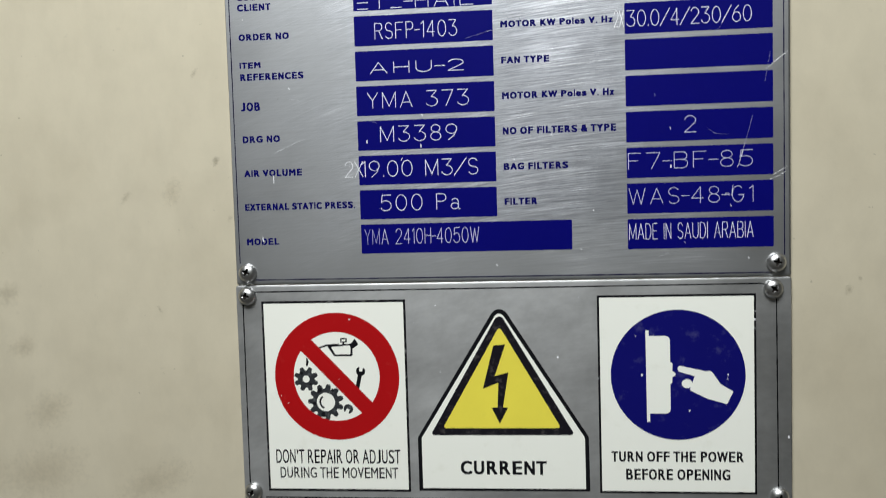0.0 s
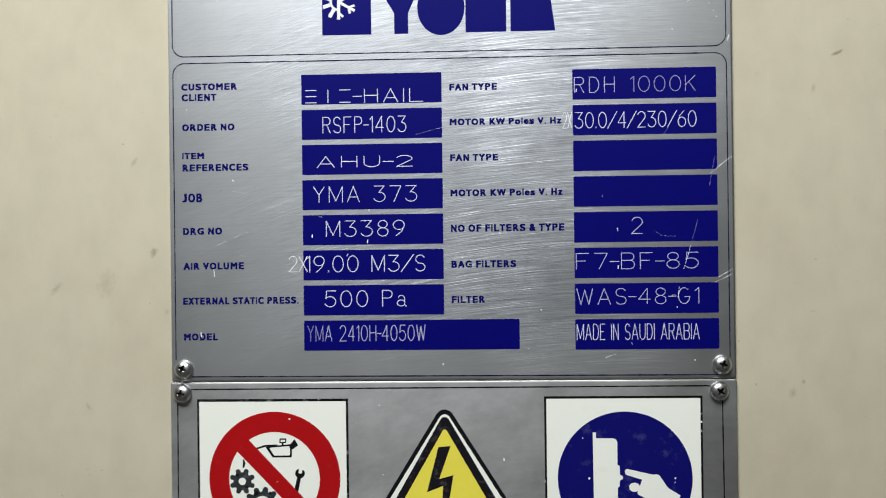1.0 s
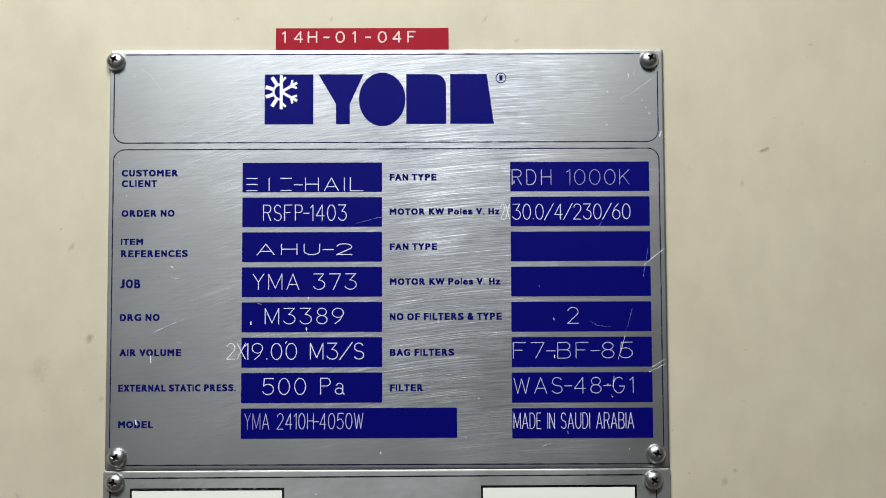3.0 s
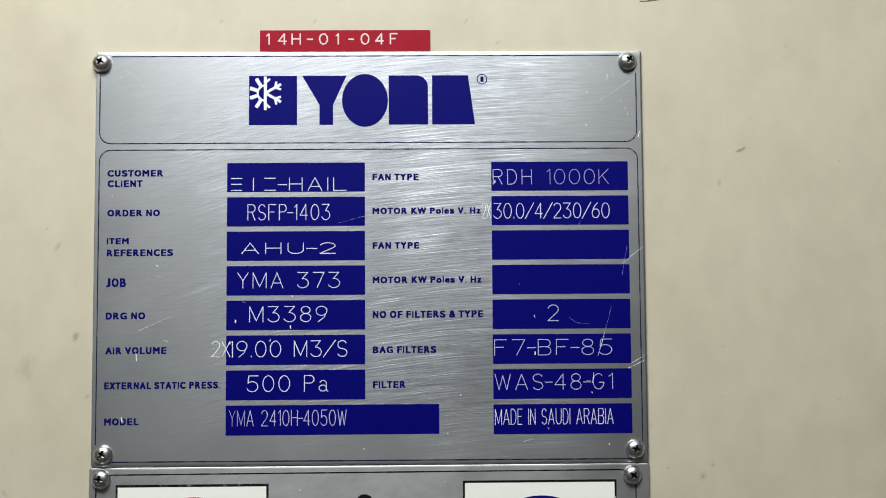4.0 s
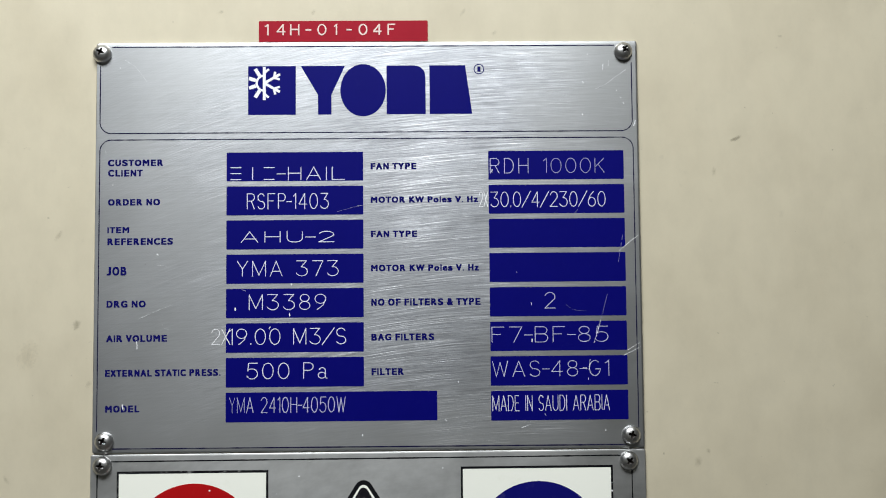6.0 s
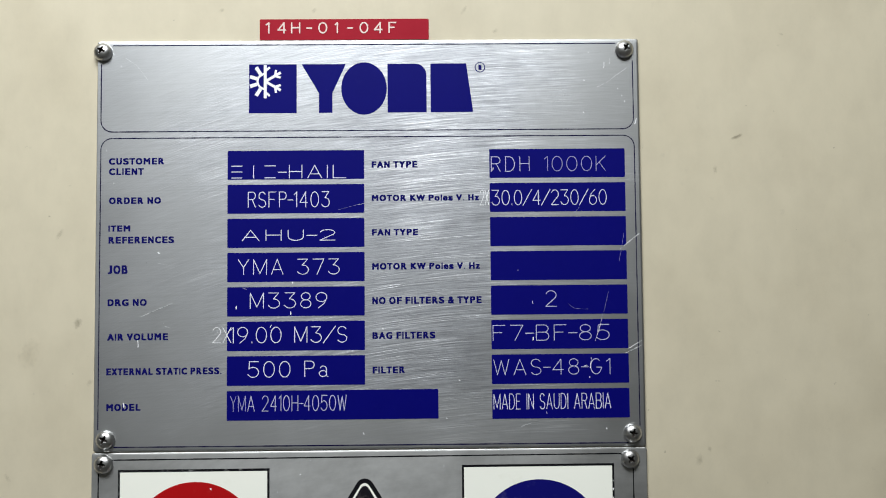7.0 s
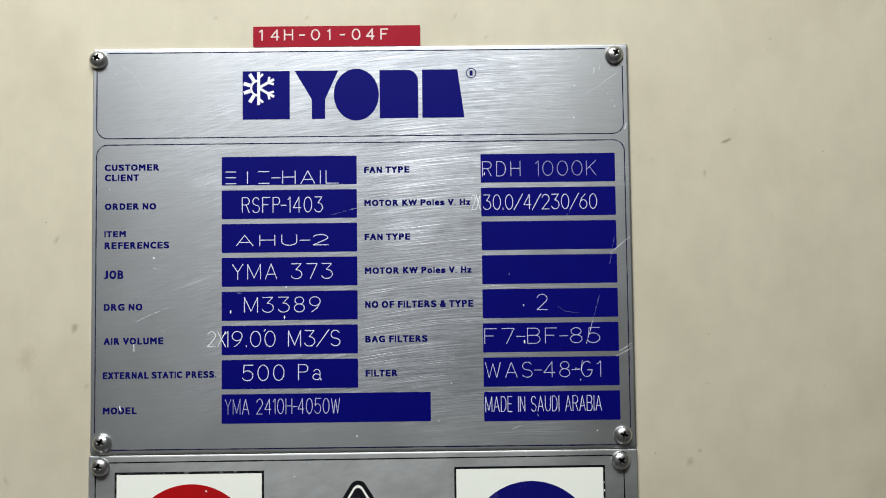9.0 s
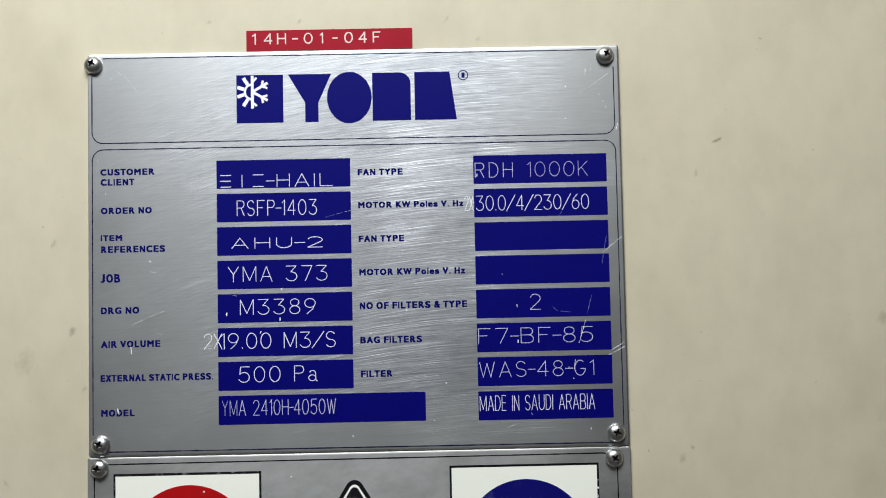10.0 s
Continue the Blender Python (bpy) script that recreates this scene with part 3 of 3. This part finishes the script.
WRITTEN = [
    # side, row, words, u0, v0, u1, v1, width of the cut, gap, material
    ("left", 0, "-HAIL", -40.7, 106.8, -10.4, 112.8, 0.33, 0.46, ENGRAVED),
    ("left", 1, "RSFP-1403", -53.9, 93.9, -17.7, 101.0, 0.34, 0.44, ENGRAVED),
    ("left", 2, "AHU-2", -56.5, 79.1, -15.2, 84.1, 0.35, 0.46, ENGRAVED),
    ("left", 3, "YMA 373", -58.2, 64.1, -13.4, 71.1, 0.32, 0.45, ENGRAVED),
    ("left", 4, "M3389", -52.9, 49.3, -18.9, 56.3, 0.33, 0.48, ENGRAVED),
    ("left", 5, "2X", -69.3, 34.3, -61.0, 41.3, 0.31, 0.25, SCRAPE),
    ("left", 5, "19.00 M3/S", -61.7, 34.1, -10.2, 41.3, 0.35, 0.42, ENGRAVED),
    ("left", 6, "500 Pa", -53.8, 19.1, -18.4, 26.3, 0.35, 0.48, ENGRAVED),
    ("left", 7, "YM", -61.4, 4.4, -54.6, 11.3, 0.24, 0.40, FAINT),
    ("left", 7, "A 2410H-4050W", -53.9, 4.4, -10.5, 11.3, 0.30, 0.40, DIM),
    ("right", 0, "RDH", 54.0, 109.2, 71.2, 116.0, 0.28, 0.58, DIM),
    ("right", 0, "1000K", 77.7, 109.2, 105.2, 116.0, 0.27, 0.44, FAINT),
    ("right", 1, "2X", 48.9, 94.2, 53.0, 101.1, 0.25, 0.25, SCRAPE),
    ("right", 1, "30.0/4/230/60", 54.2, 94.1, 105.4, 101.0, 0.30, 0.34, ENGRAVED),
    ("right", 4, "2", 77.4, 49.0, 82.4, 56.2, 0.32, 0.40, DIM),
    ("right", 5, "F7-BF-85", 53.9, 34.1, 105.5, 41.1, 0.29, 0.43, DIM),
    ("right", 6, "WAS-48-G1", 54.0, 19.1, 105.6, 26.1, 0.29, 0.47, DIM),
    ("right", 7, "MADE IN SAUDI ARABIA", 53.9, 4.1, 105.6, 11.0, 0.27, 0.36, ENGRAVED),
]
for side, row, words, u0, v0, u1, v1, width, gap, material in WRITTEN:
    engraving(words, u0, v0, u1, v1, INK, CUT, material, fields[side, row], width, gap, "thin white engraved character")
# plain bars before the dash, in the size of the cuts
for u0, v0, u1, v1 in ((-61.2, 107.0, -56.4, 107.36), (-61.2, 109.7, -56.4, 110.06), (-61.2, 112.3, -56.4, 112.66), (-51.55, 107.0, -51.2, 112.66),
                       (-46.5, 107.0, -41.6, 107.36), (-46.5, 112.3, -41.6, 112.66)):
    part("engraved_bar", prism(rect(u0, v0, u1, v1), INK, CUT), ENGRAVED, fields["left", 0], "plain engraved bar")

CAPTIONS = [
    ("CUSTOMER", -115.3, 113.5, -90.9, 116.4), ("CLIENT", -115.2, 108.9, -99.9, 111.9), ("ORDER NO", -115.1, 96.0, -92.2, 98.9),
    ("ITEM", -115.2, 83.8, -105.6, 86.5), ("REFERENCES", -115.1, 78.5, -86.3, 81.5), ("JOB", -115.4, 65.1, -106.6, 68.9),
    ("DRG NO", -115.2, 51.0, -98.1, 54.0), ("AIR VOLUME", -115.2, 35.9, -88.7, 38.9), ("EXTERNAL STATIC PRESS.", -115.5, 20.8, -65.2, 23.8),
    ("MODEL", -115.3, 5.3, -100.4, 8.3),
    ("FAN TYPE", 0.9, 111.3, 21.3, 114.2), ("MOTOR KW Poles V. Hz", 0.9, 96.4, 48.5, 99.2), ("FAN TYPE", 0.9, 81.1, 21.4, 84.0),
    ("MOTOR KW Poles V. Hz", 0.9, 66.0, 48.6, 68.9), ("NO OF FILTERS & TYPE", 0.9, 50.8, 49.2, 53.9), ("BAG FILTERS", 0.9, 35.5, 28.6, 38.5),
    ("FILTER", 0.9, 20.4, 15.1, 23.4),
]
for words, u0, v0, u1, v1 in CAPTIONS:
    lettering("caption", words, u0, v0, u1, v1, INK, BLUE_PRINT, nameplate, 0.46, "bold blue printed caption")["kind"] = "stuff"

for u, v, turn, tip, swing in ((-118.3, 163.9, 24, -9, -6), (114.5, 164.0, 32, -10, 4), (-115.5, -7.2, 25, -8, -4), (114.8, -6.7, 15, -5, 0)):
    screw(u, v, turn, tip, swing, nameplate)

# scrapes and chips in the sheet and its ink: from, to, width
BRIGHT, SOFT, THIN = SCRAPE, SOFT_SCRAPE, FAINT
SCRAPES = [
    # along the fields' east side
    (112.8, 81.5, 110.5, 69.1, 0.14, THIN), (120.0, 81.4, 111.0, 74.3, 0.28, BRIGHT), (93.1, 93.1, 89.2, 88.8, 0.12, THIN), (105.5, 55.3, 102.3, 43.8, 0.12, THIN),
    (102.3, 43.8, 99.2, 33.8, 0.22, BRIGHT), (86.9, 50.6, 90.1, 48.3, 0.12, THIN), (90.1, 48.3, 96.0, 47.8, 0.10, THIN), (97.3, 26.5, 96.7, 21.9, 0.26, BRIGHT),
    (94.1, 22.9, 95.9, 22.8, 0.35, BRIGHT), (96.3, 18.3, 96.5, 17.6, 0.7, BRIGHT), (119.7, 33.7, 113.9, 30.3, 0.26, BRIGHT), (119.7, 31.8, 112.4, 28.2, 0.22, BRIGHT),
    (76.9, 3.0, 77.4, 2.0, 0.30, THIN), (71.8, 35.7, 71.7, 34.3, 0.65, BRIGHT), (55.0, 111.0, 54.9, 109.8, 0.7, BRIGHT), (71.6, 51.6, 71.8, 50.4, 0.5, BRIGHT),
    (65.3, 65.8, 65.4, 64.9, 0.5, THIN),
    # over the fields of the west side
    (-14.0, 92.6, -5.1, 95.0, 0.13, THIN), (-5.1, 95.0, 1.2, 96.2, 0.16, SOFT), (-58.8, 50.5, -58.8, 49.1, 0.75, BRIGHT), (-56.2, 58.4, -54.3, 57.8, 0.2, THIN),
    (-35.0, 48.0, -35.0, 46.4, 0.65, BRIGHT), (-34.4, 60.9, -34.0, 60.1, 0.9, BRIGHT), (-44.0, 40.9, -43.4, 42.0, 0.4, BRIGHT),
    # on the bare sheet
    (-108.2, 161.2, -103.6, 158.2, 0.40, SOFT), (-103.6, 158.2, -98.5, 151.4, 0.28, SOFT), (-110.4, 158.0, -110.0, 157.2, 0.6, SOFT),
    (105.3, 158.2, 105.1, 155.6, 0.35, BRIGHT), (110.6, 152.4, 115.5, 155.8, 0.35, SOFT), (106.8, 149.4, 110.6, 152.4, 0.3, SOFT), (101.8, 147.0, 106.8, 149.4, 0.25, SOFT), (107.9, 160.0, 107.7, 157.6, 0.35, SOFT), (119.4, 132.8, 118.6, 130.2, 0.7, BRIGHT),
    (112.6, 143.4, 113.2, 142.8, 0.5, SOFT), (114.0, 140.9, 114.4, 140.1, 0.5, SOFT), (96.0, 150.6, 96.4, 149.8, 0.5, BRIGHT),
    (95.6, 136.0, 95.9, 135.3, 0.5, BRIGHT), (111.0, 146.6, 111.5, 146.1, 0.5, BRIGHT), (-96.6, 119.6, -96.3, 118.9, 0.5, SOFT), (-116.6, 120.5, -116.3, 119.2, 0.35, SOFT),
    (-93.6, 69.7, -88.9, 68.9, 0.22, SOFT), (-93.4, 74.6, -92.6, 73.9, 0.6, BRIGHT), (-100.9, 46.0, -86.3, 52.1, 0.24, SOFT), (-101.9, 36.1, -101.7, 32.8, 0.55, BRIGHT),
    (-90.0, 41.8, -88.0, 41.2, 0.5, SOFT), (-3.2, -5.2, -2.9, -6.1, 0.7, BRIGHT), (33.2, 0.8, 33.8, 0.2, 0.5, BRIGHT), (21.6, 50.4, 22.1, 49.5, 0.8, BRIGHT),
    (38.8, 17.3, 39.3, 16.9, 0.6, BRIGHT), (5.3, 40.2, 5.9, 39.8, 0.5, BRIGHT), (-107.9, 8.8, -107.6, 6.6, 0.7, BRIGHT), (103.4, -4.3, 103.6, -5.0, 0.8, BRIGHT), (66.0, -3.4, 70.5, -1.8, 0.2, SOFT),
]
for u0, v0, u1, v1, w, material in SCRAPES:
    mid = ((u0 + u1) / 2 + random.uniform(-0.2, 0.2), (v0 + v1) / 2 + random.uniform(-0.2, 0.2))
    part("scrape", strip(dense([(u0, v0), mid, (u1, v1)], 0.9), w * 0.6, 0, CUT + 0.02, None, 0.7), material, nameplate)

# ---------------------------------------------------------------- label tape
tape = thing("label_tape", "red embossed plastic label tape with white characters", "label")
part("strip", prism(rounded(rect(-49.0, 169.5, 26.8, 178.9), 0.3, 2), -1.5, -1.15), TAPE_RED, tape)
for words, u0, u1 in (("1", -46.4, -44.6), ("4", -41.1, -37.0), ("H", -35.0, -30.8), ("-", -28.2, -25.4), ("0", -22.8, -18.7), ("1", -15.4, -13.9), ("-", -9.8, -7.2), ("0", -4.3, -0.3), ("4", 2.2, 6.1), ("F", 8.7, 12.3)):
    engraving(words, u0, 172.3, u1, 177.5, -1.15, -1.02, TAPE_WHITE, tape, 0.62, 0.0, "white embossed character", "embossed_character")

# ---------------------------------------------------------------- warning plate
warning = thing("warning_plate", "dull aluminium plate with three safety signs", "warning plate")
part("base_plate", sheet(-121.4, -113.3, 121.0, -12.95, 0.55, 0.20, 1.5), ALU_DULL, warning, "dull aluminium sheet")
for line in ([(-113.0, -15.95), (108.5, -15.55), (110.4, -15.9), (111.6, -17.1)], [(-118.4, -21.6), (-118.7, -103.8)], [(114.8, -22.0), (115.3, -103.6)], [(-111.5, -110.3), (109.5, -110.3)]):
    part("border_line", strip(dense(line), 0.55, 0, INK, None, 0.2), SIGN_BLACK, warning)
for u, v, turn, tip, swing in ((-116.2, -17.7, 8, -3, -4), (113.5, -17.8, 38, -2, 0), (-117.2, -107.8, 18, 0, -3), (115.6, -107.8, 10, 0, 0)):
    screw(u, v, turn, tip, swing, warning)

S = 0.10              # height of a sign's face
# do not repair while it moves
repair = part("prohibition_sign", prism(rect(-109.7, -107.0, -44.4, -20.4), 0, S), SIGN_WHITE, warning, "white sign with a red prohibition ring")
part("border", ring(rect(-109.9, -107.2, -44.2, -20.2), rect(-109.0, -106.2, -45.2, -21.3), 0, S + 0.02), CHIPPED_BLACK, repair)
part("ring", ring(disc(-76.4, -54.6, 28.9, 96, 0.985), disc(-76.5, -54.6, 20.2, 96, 0.975), S, S + 0.06), SIGN_RED, repair, "red prohibition ring")
part("bar", prism([(-87.9, -37.4), (-60.0, -66.9), (-64.9, -71.7), (-92.6, -42.7)], S, S + 0.055), SIGN_RED, repair, "red diagonal bar")


def gear(u, v, teeth, r_out, r_in, hole, turn):
    count = teeth * 8
    outer = []
    for i in range(count):
        k = i % 8
        r = r_out if k in (1, 2, 3) else r_in if k in (5, 6, 7) else (r_out * 0.72 + r_in * 0.28)
        a = 2 * math.pi * i / count + turn
        outer.append((u + r * math.cos(a), v + r * math.sin(a)))
    inner = [(u + hole * math.cos(2 * math.pi * i / count + turn), v + hole * math.sin(2 * math.pi * i / count + turn)) for i in range(count)]
    return ring(outer, inner, S, S + 0.03)


part("gear_symbol", gear(-90.5, -55.7, 8, 5.6, 3.9, 1.6, 0.2), GEAR_GREY, repair, "mottled grey gear symbol")
part("gear_symbol", gear(-81.8, -66.2, 11, 8.2, 6.1, 4.2, 0.1), GEAR_GREY, repair, "mottled grey gear symbol")
arc = [(-81.4 + 3.0 * math.cos(a), -66.2 + 3.0 * math.sin(a)) for a in (math.radians(125 + 120 * k / 12) for k in range(13))]
for u, v, r, a in ((-84.6, -61.0, 2.6, 0.4), (-86.9, -66.8, 2.2, 1.1), (-82.9, -71.9, 2.4, 0.2), (-92.6, -53.0, 1.7, 0.7), (-88.6, -58.2, 1.5, 0.3), (-78.4, -60.8, 1.4, 0.9)):
    blot = [(u + r * random.uniform(0.45, 1.0) * math.cos(k + a), v + r * random.uniform(0.45, 1.0) * math.sin(k + a)) for k in (0.0, 0.8, 1.6, 2.4, 3.2, 4.0, 4.8, 5.5)]
    part("gear_blot", prism([((p - u) * 0.62 + u, (q - v) * 0.62 + v) for p, q in blot], S, S + 0.045), SIGN_BLACK, repair)
part("gear_shade", strip(arc, 0.8, S, S + 0.03), SIGN_BLACK, repair)
part("chain_symbol", strip([(-89.9, -46.2), (-89.6, -47.8), (-90.0, -49.8)], 0.8, S, S + 0.03, None, 0.5), SIGN_BLACK, repair)
can = rounded([(-80.4, -40.7), (-77.2, -45.4), (-68.8, -45.4), (-68.7, -41.6), (-69.2, -39.7)], 0.4, 2)
inner = rounded([(-78.6, -41.2), (-76.6, -44.6), (-69.7, -44.6), (-69.6, -41.6), (-69.9, -40.5)], 0.3, 2)
oil = part("oil_can_symbol", ring(can, inner, S, S + 0.03), SIGN_BLACK, repair, "black oil can symbol")
part("spout", strip([(-84.2, -41.6), (-80.4, -40.4), (-75.0, -40.2)], 0.8, S, S + 0.034), SIGN_BLACK, oil)
part("cap", ring(rect(-74.2, -39.2, -71.2, -37.2), rect(-73.6, -38.7, -71.8, -37.8), S, S + 0.036), SIGN_BLACK, oil)
part("cap_stem", prism(rect(-73.2, -40.2, -72.4, -39.1), S, S + 0.03), SIGN_BLACK, oil)
part("handle", prism([(-69.8, -40.3), (-67.6, -37.5), (-66.0, -40.2), (-68.6, -42.0)], S, S + 0.038), SIGN_BLACK, oil)


def spanner(u, v, tilt, shaft, jaw):
    m = Matrix.Rotation(tilt, 2)
    head = [(jaw * math.cos(a), jaw * math.sin(a)) for a in (math.radians(60 - 300 * k / 18) for k in range(19))]
    notch = [(-0.35 * jaw, 0.7 * jaw), (-0.35 * jaw, 0.0), (0.35 * jaw, 0.0), (0.35 * jaw, 0.7 * jaw)]
    bm = prism([tuple(m @ Vector(p) + Vector((u, v))) for p in head + notch], S, S + 0.03)
    if shaft:
        prism([tuple(m @ Vector(p) + Vector((u, v))) for p in rect(-0.42 * jaw, -shaft, 0.42 * jaw, -0.6 * jaw)], S, S + 0.034, bm)
    return bm


part("spanner_symbol", spanner(-65.4, -52.3, -0.22, 7.8, 2.1), SIGN_BLACK, repair, "black spanner symbol")
part("spanner_symbol", spanner(-71.6, -69.4, 2.7, 0, 2.2), GEAR_GREY, repair, "mottled grey spanner symbol")
lettering("sign_text", "DON'T REPAIR OR ADJUST", -105.9, -94.4, -48.6, -88.0, S + 0.03, SIGN_BLACK, repair, 0.10, "black printed words")
lettering("sign_text", "DURING THE MOVEMENT", -104.2, -101.2, -49.9, -96.2, S + 0.03, SIGN_BLACK, repair, 0.10, "black printed words")

for u, v, w, tall in ((-40.7, -30.6, 0.5, 1.6), (-30.8, -23.1, 0.9, 0.6), (-26.4, -16.9, 0.5, 0.7), (-29.5, -53.0, 0.6, 1.4), (31.9, -20.3, 0.5, 1.6), (22.4, -46.6, 0.9, 1.2), (119.6, -81.7, 0.8, 1.4),
                      (-69.7, -28.8, 0.8, 1.0), (-99.1, -66.6, 0.5, 1.0), (-102.3, -63.2, 0.7, 1.0), (78.4, -70.3, 0.7, 1.4), (94.6, -54.6, 0.7, 1.3), (94.5, -56.4, 0.35, 2.4), (58.4, -54.6, 0.7, 1.8),
                      (55.8, -37.5, 0.6, 0.9), (-75.4, -55.9, 0.35, 1.0), (-8.5, -36.0, 0.6, 1.4), (39.95, -55.9, 0.4, 2.4), (105.9, -30.8, 0.75, 1.3), (105.9, -27.3, 0.6, 0.9), (105.9, -34.6, 0.4, 2.0)):
    outline = [(u + w * random.uniform(0.5, 1.0) * math.cos(a), v + tall * w * random.uniform(0.6, 1.0) * math.sin(a)) for a in (2 * math.pi * k / 9 for k in range(9))]
    part("chip", prism([((p - u) * 0.6 + u, (q - v) * 0.6 + v) for p, q in outline], 0, S + 0.10), SCRAPE if w > 0.65 else SOFT_SCRAPE, warning)

# electric current
house = [(-40.4, -106.6), (35.4, -106.2), (35.2, -81.9), (-2.8, -21.5), (-40.4, -82.3)]
current = part("current_sign", prism(rounded(house, [0.3, 0.3, 1.0, 4.0, 1.0]), 0, S), SIGN_BLACK, warning, "house-shaped sign with a yellow warning triangle")
face = [(-38.7, -105.4), (33.6, -105.2), (33.5, -82.2), (-2.8, -25.0), (-38.7, -82.6)]
part("face", prism(rounded(face, [0.2, 0.2, 0.6, 2.4, 0.6]), S, S + 0.03), SIGN_WHITE, current, "white printed face")
part("triangle_border", prism(rounded([(-34.6, -81.3), (29.2, -81.1), (-2.8, -26.3)], [1.0, 1.0, 2.0]), S, S + 0.06), WORN_BLACK, current, "worn black triangle border")
part("triangle", prism(rounded([(-29.0, -78.1), (23.3, -78.0), (-2.8, -32.6)], [0.9, 0.9, 1.0]), S, S + 0.09), SIGN_YELLOW, current, "yellow triangle")
bolt = [(-5.6, -41.1), (-0.4, -40.7), (-5.4, -54.8), (0.7, -53.1), (-2.0, -68.7), (0.2, -68.9), (-3.6, -76.0), (-7.0, -68.9), (-4.4, -68.7), (-3.8, -57.7), (-10.7, -60.4)]
part("lightning_symbol", prism(bolt, S, S + 0.12), WORN_BLACK, current, "black lightning arrow")
lettering("sign_text", "CURRENT", -21.5, -99.0, 16.6, -92.8, S + 0.06, SIGN_BLACK, current, 0.55, "bold black printed word")

# turn off the power
power = part("power_sign", prism(rect(39.9, -106.6, 106.2, -19.9), 0, S), SIGN_WHITE, warning, "white sign with a blue disc")
part("border", ring(rect(39.7, -106.8, 106.4, -19.7), rect(40.6, -105.9, 105.5, -20.7), 0, S + 0.02), SIGN_BLACK, power)
part("disc", prism(disc(73.5, -54.7, 28.4, 96), S, S + 0.03), SIGN_BLUE, power, "blue disc with pale smudges")
switch = part("switch_symbol", prism(rounded([(61.4, -37.6), (70.4, -37.6), (70.4, -71.5), (61.6, -71.5)], [0, 2.0, 2.0, 0]), S, S + 0.06), SIGN_WHITE, power, "white switch box symbol")
part("back_plate", prism([(60.1, -35.1), (61.45, -35.1), (61.65, -75.1), (60.3, -75.1)], S, S + 0.064), SIGN_WHITE, switch)
part("button", prism(rounded([(70.3, -48.6), (71.4, -49.6), (71.3, -53.0), (72.6, -53.7), (72.6, -54.9), (71.3, -55.5), (71.2, -58.1), (70.3, -58.7)], 0.25, 2), S, S + 0.056), SIGN_WHITE, switch)
pointer = part("pointer_shape", prism(rounded([(81.0, -54.4), (87.4, -52.6), (91.6, -58.8), (96.8, -61.9), (94.1, -67.4), (85.6, -64.9), (78.4, -61.2)], [1.5, 2.0, 1.5, 0.2, 0.2, 2.0, 1.0], 4), S, S + 0.064), SIGN_WHITE, power, "plain white pointer shape")
part("bar", prism(rounded([(73.2, -50.3), (86.6, -53.4), (82.6, -55.8), (73.6, -53.0)], [1.2, 0.3, 0.3, 1.2], 4), S, S + 0.06), SIGN_WHITE, pointer)
part("knob", prism(disc(77.4, -58.4, 1.95, 24, 1.15), S, S + 0.068), SIGN_WHITE, pointer)
lettering("sign_text", "TURN OFF THE POWER", 44.8, -92.8, 101.0, -88.2, S + 0.03, SIGN_BLACK, power, 0.36, "bold black printed words")
lettering("sign_text", "BEFORE OPENING", 51.0, -100.8, 95.2, -96.0, S + 0.03, SIGN_BLACK, power, 0.36, "bold black printed words")


# ---------------------------------------------------------------- marks on the casing
def mark_on_casing(u, v, long, wide, turn, material):
    """A ragged rub mark, one unit wide before it is scaled."""
    bm = bmesh.new()
    centre = bm.verts.new((0, 0, 0))
    rim = [bm.verts.new((math.cos(a), 0, math.sin(a))) for a in (2 * math.pi * k / 20 for k in range(20))]
    for k in range(20):
        bm.faces.new((centre, rim[k], rim[(k + 1) % 20]))
    ob = part("scuff", bm, material, casing)
    ob.matrix_world = Matrix.Translation(at(u, v, -1.44)) @ pose(0, 0, 0, 0, -turn, 0) @ Matrix.Diagonal((long * 1.35 / 1000, 1, wide * 1.6 / 1000, 1))
    return ob


for row in [
    (-136.9, 83.1, 3.4, 1.2, 60, RUB), (-128.5, 43.6, 3.4, 1.7, 65, SCUFF), (-123.2, 17.6, 2.6, 1.2, 60, RUB), (164.7, 124.5, 3.6, 0.9, 22, SCUFF),
    (154.7, 109.8, 3.0, 1.2, 80, RUB), (-172.3, 27.8, 5.0, 1.8, 50, RUB),
    (-158.5, -23.4, 2.6, 1.0, -60, RUB), (-232.3, -15.0, 9.0, 6.0, 30, RUB), (-226.0, -40.0, 10.0, 6.0, 20, GRIME), (-215.0, -70.0, 16.0, 9.0, 25, GRIME),
    (-165.0, -104.0, 26.0, 9.0, 20, GRIME), (-220.0, -100.0, 30.0, 14.0, 15, GRIME), (-150.0, 30.0, 9.0, 5.0, 70, GRIME), 
    (-66.0, 183.2, 2.4, 1.0, 30, RUB), (-24.7, 183.0, 2.0, 1.0, 60, RUB), (42.6, 182.5, 3.4, 1.0, 55, RUB), (56.6, 173.1, 2.0, 1.0, 40, RUB), (186.3, 171.1, 1.6, 0.7, -20, RUB), (184.6, 165.9, 1.0, 0.8, 0, RUB), (237.2, 42.2, 4.5, 2.6, 70, RUB), (149.0, -14.2, 1.6, 0.9, -40, RUB), (144.5, -19.1, 3.6, 2.0, 80, RUB),
]:
    mark_on_casing(*row)

# a short dent in the casing over the plates: its shadow, painted dark
crease = [(120.6 + k * 1.2, 191.6 + 0.012 * (k - 4) ** 2 + 0.1 * k) for k in range(10)]
part("dent_shadow_line", strip(crease, 0.36, -1.5, -1.44, None, 0.4), SLOT, casing)
